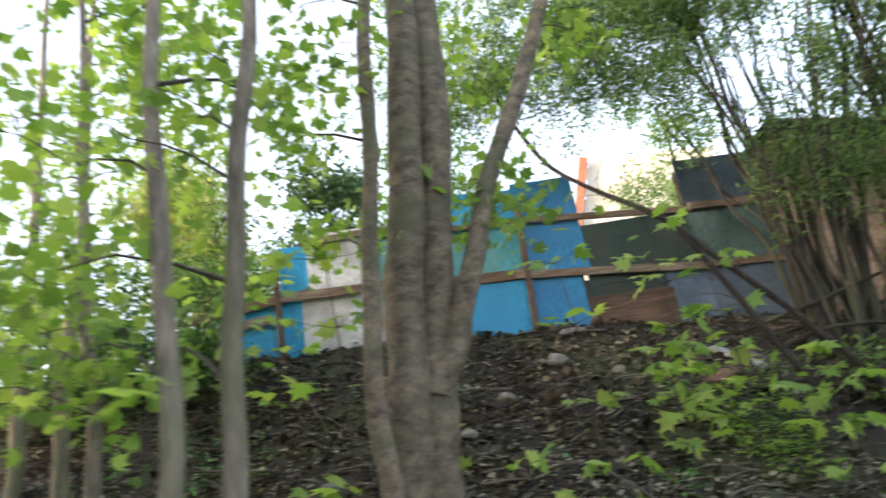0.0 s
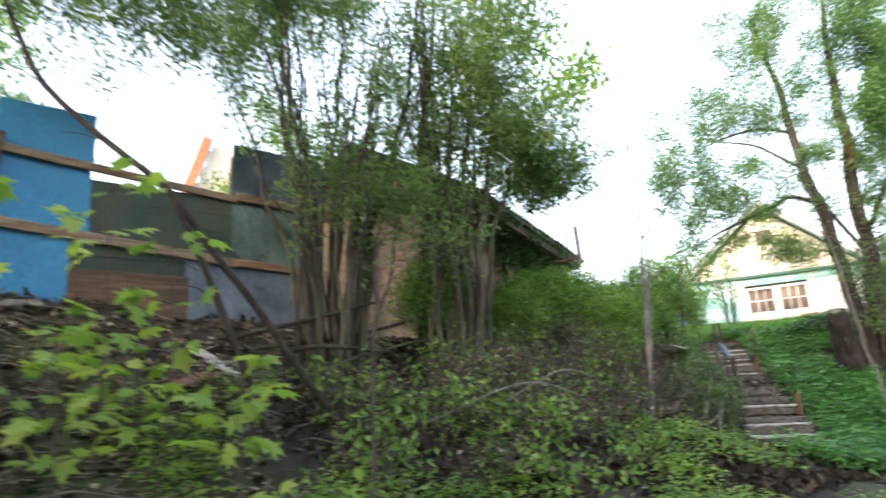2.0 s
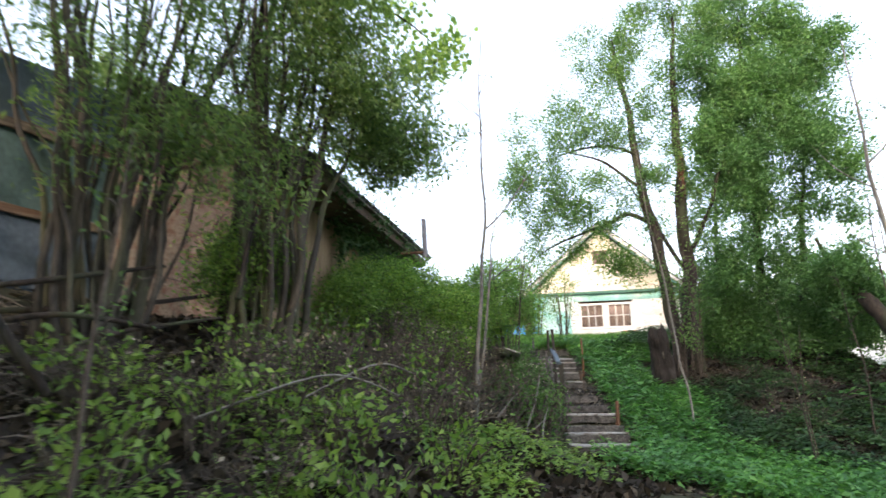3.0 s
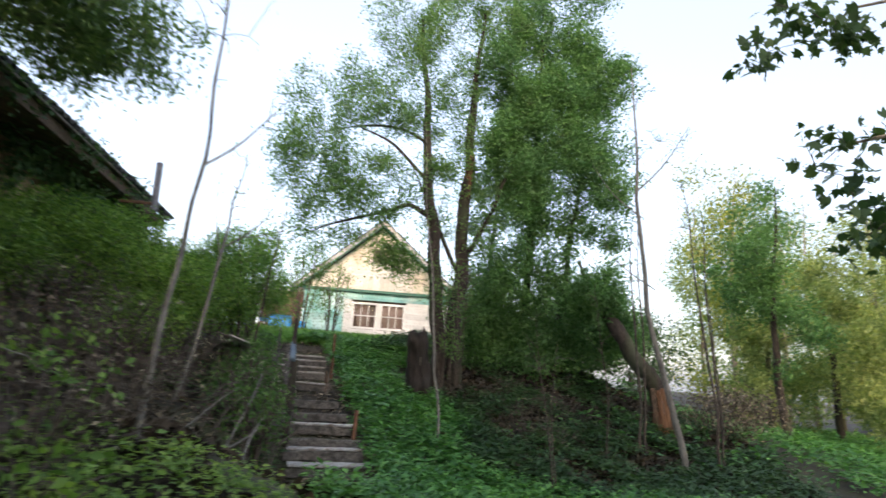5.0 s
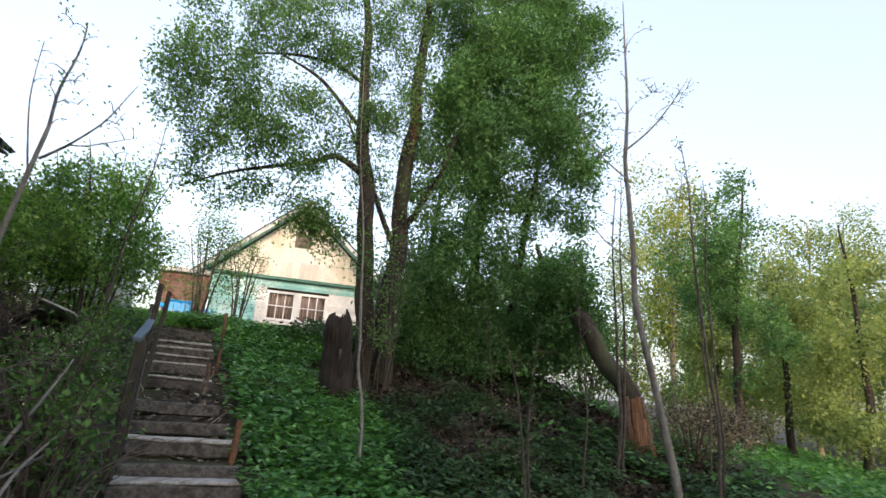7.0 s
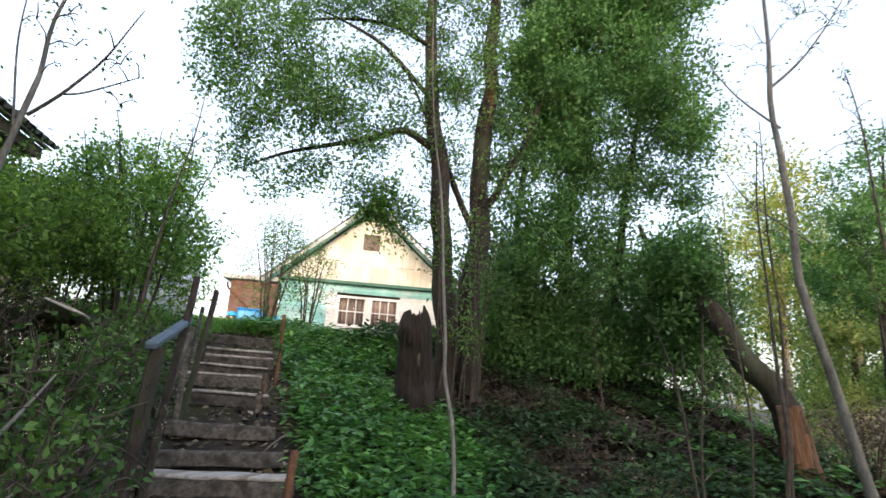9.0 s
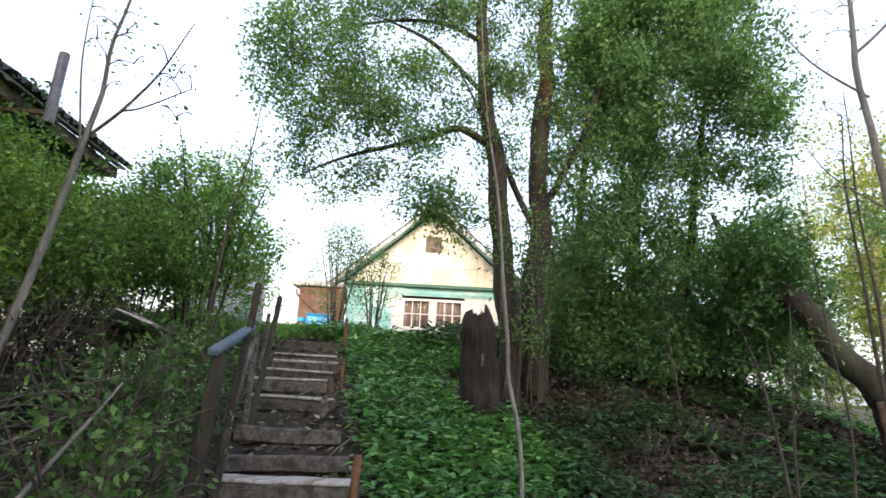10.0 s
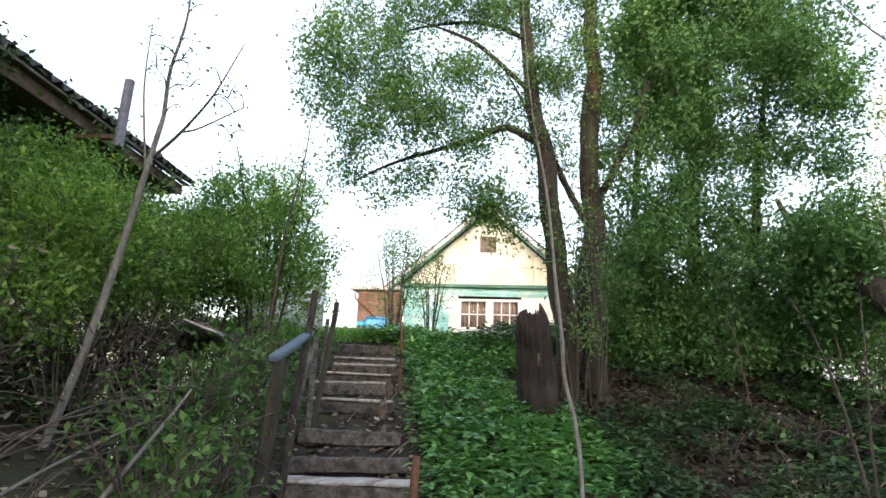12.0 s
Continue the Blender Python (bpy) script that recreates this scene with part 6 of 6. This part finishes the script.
# sticks
paths = []
for k in range(950):
    if k < 720:
        x, y = rng.uniform(-4, 5), rng.uniform(3.5, 7.8)
    else:
        x, y = rng.uniform(8.5, 17.5), rng.uniform(0.0, 6.5)
    a, ln = rng.uniform(0, 6.283), rng.uniform(0.1, 0.5) + 0.9 * rng.uniform() ** 4
    xs, ys = x + np.linspace(0, ln, 4) * math.cos(a), y + np.linspace(0, ln, 4) * math.sin(a) * 0.5
    zs = ground(xs, ys) + 0.02 + np.array([0, 0.02, 0.03, 0.01]) * rng.uniform(0, 2)
    r = rng.uniform(0.004, 0.013)
    paths.append(np.c_[xs, ys, zs, [r, r, r * 0.8, r * 0.4]])
v, f = tubes(paths, 5, 0.1)
s = raw("fallen_sticks", v, f, WOOD_GREY, None, smooth=True)
tagged(s, "grey dry sticks strewn over the bank", "sticks", kind="stuff")

# ---- scraps and debris ----
for a, b, w, mat, lab in (((1.30, 6.95, 1.57), (1.22, 6.75, 1.36), 0.06, WOOD_PALE, "broken piece of pale painted lath on the bank"), ((1.2, 6.7, 1.31), (1.27, 6.42, 1.13), 0.06, WOOD_PALE, "broken piece of pale painted lath on the bank")):
    o = thing("lath_scrap", a, lab, "scrap wood", "lath scraps")
    part("lath", between(a, b, w, 0.02, 0.003, 0.01, 3), mat, o)
for x, y, l_, w, yw, mat, lab in ((3.75, 6.9, 0.75, 0.16, -62, WOOD_PALE, "weathered pale plank lying on the bank"), (4.05, 6.75, 0.7, 0.16, -55, WOOD_GREY, "weathered grey plank lying on the bank"), (3.35, 6.6, 0.6, 0.3, 20, RED_BROWN, "red-brown board half buried in the bank")):
    o = thing("loose_plank", G(x, y), lab, "plank", "loose planks on the bank")
    slope_x = math.degrees(math.atan2(gz(x + 0.2 * math.cos(radians(yw)), y + 0.2 * math.sin(radians(yw))) - gz(x - 0.2 * math.cos(radians(yw)), y - 0.2 * math.sin(radians(yw))), 0.4))
    part("plank", box(pose(x, y, gz(x, y) + 0.05, 8, -slope_x, yw), (l_, w, 0.03), 0.006, 0.015, 5), mat, o)
for x, y, z, yw, tilt, mat in ((11.85, 5.75, 1.55, 30, 18, WOOD_PALE), (12.45, 6.25, 1.62, 10, 20, WOOD_GREY), (12.0, 6.1, 1.50, 60, 10, WOOD_GREY)):
    o = thing("roofing_scrap", (x, y, z), "broken grey roofing board lying in the shrubs", "scrap board", "roofing scraps")
    part("board", box(pose(x, y, z - 0.02, tilt, 12, yw), (0.62, 0.3, 0.02), 0.006, 0.03, 4), mat, o)
    part("prop", between((x, y, gz(x, y) - 0.05), (x, y, z), 0.05, 0.05), BARK_DARK, o)


def stone(x, y, r, mat, label, category="stone", group="stones on the bank", flat=0.6):
    bm = bmesh.new()
    bmesh.ops.create_icosphere(bm, subdivisions=3, radius=r)
    o_ = rng.uniform(0, 90)
    for v_ in bm.verts:
        v_.co *= 1 + 0.35 * noise.noise(v_.co / r * 1.1 + Vector((o_, 0, 0)))
        v_.co.z *= flat
    bmesh.ops.transform(bm, matrix=pose(*G(x, y, r * flat * 0.3), rng.uniform(-15, 15), rng.uniform(-15, 15), rng.uniform(0, 360)), verts=bm.verts)
    o = thing("stone", G(x, y), label, category, group)
    part("rock", bm, mat, o, smooth=False)


for x, y, r in ((0.75, 6.7, 0.11), (1.55, 7.15, 0.15), (0.2, 6.2, 0.09), (-0.6, 6.6, 0.12), (2.2, 6.9, 0.08), (-1.2, 5.6, 0.1), (1.9, 7.7, 0.12), (0.6, 7.8, 0.1), (2.1, 7.75, 0.1)):
    stone(x, y, r, STONE, "grey broken stone lying on the bank")
bag = thing("plastic_bag", G(3.45, 2.4), "crumpled pale-blue plastic bag in the undergrowth", "bag")
bm = bmesh.new()
bmesh.ops.create_icosphere(bm, subdivisions=4, radius=0.16)
for v_ in bm.verts:
    v_.co *= 1 + 0.45 * noise.noise(v_.co * 14) + 0.3 * noise.noise(v_.co * 6 + Vector((5, 0, 0)))
    v_.co.z *= 0.6
bmesh.ops.transform(bm, matrix=pose(*G(3.5, 2.42, 0.14)), verts=bm.verts)
part("bag", bm, SHEET, bag)
# long bent shoots in the shrubs beside the steps
for pts in ([(9.9, 4.6, 0.25, 0.014), (10.3, 4.55, 0.75, 0.013), (10.75, 4.7, 1.15, 0.006)], [(9.3, 5.0, 0.3, 0.012), (10.0, 4.9, 0.7, 0.011), (10.8, 5.0, 1.0, 0.005)], [(9.6, 4.2, 0.2, 0.012), (10.0, 4.3, 0.5, 0.011), (10.9, 4.6, 0.8, 0.004)], [(9.4, 4.7, 0.3, 0.014), (9.9, 4.5, 0.4, 0.013), (10.6, 4.5, 0.6, 0.005)], [(6.0, 4.8, 1.0, 0.012), (6.8, 4.6, 1.3, 0.011), (7.6, 4.7, 1.2, 0.005)], [(5.0, 4.8, 0.9, 0.012), (5.9, 4.4, 1.2, 0.01), (6.8, 4.3, 1.0, 0.005)]):
    o = thing("bent_shoot", pts[0][:3], "long bare bent shoot in the low shrubs", "branch", "bent shoots")
    v, f = tubes([bend(pts, 12)], 5)
    raw("shoot", v, f, BARK_YOUNG, o, smooth=True)

for k in range(26):
    x, y = rng.uniform(9.3, 10.6), rng.uniform(4.2, 5.4)
    a, ln, h = rng.uniform(-0.5, 0.9), rng.uniform(0.7, 1.5), rng.uniform(0.25, 0.7)
    ex, ey = x + ln * math.cos(a), y + ln * math.sin(a) * 0.5
    z = gz(x, y)
    pts = [(x, y, z - 0.05, 0.006), (x + 0.3 * (ex - x), y + 0.3 * (ey - y), z + 0.75 * h, 0.005), (x + 0.7 * (ex - x), y + 0.7 * (ey - y), z + h, 0.004), (ex, ey, z + h * rng.uniform(0.6, 1.15), 0.003)]
    o = thing("arching_shoot", pts[0][:3], "thin bare arching stem among low shrubs", "branch", "arching stems")
    v, f = tubes([bend(pts, 14, 0.03)], 5)
    raw("stem", v, f, BARK_TWIG, o, smooth=True)
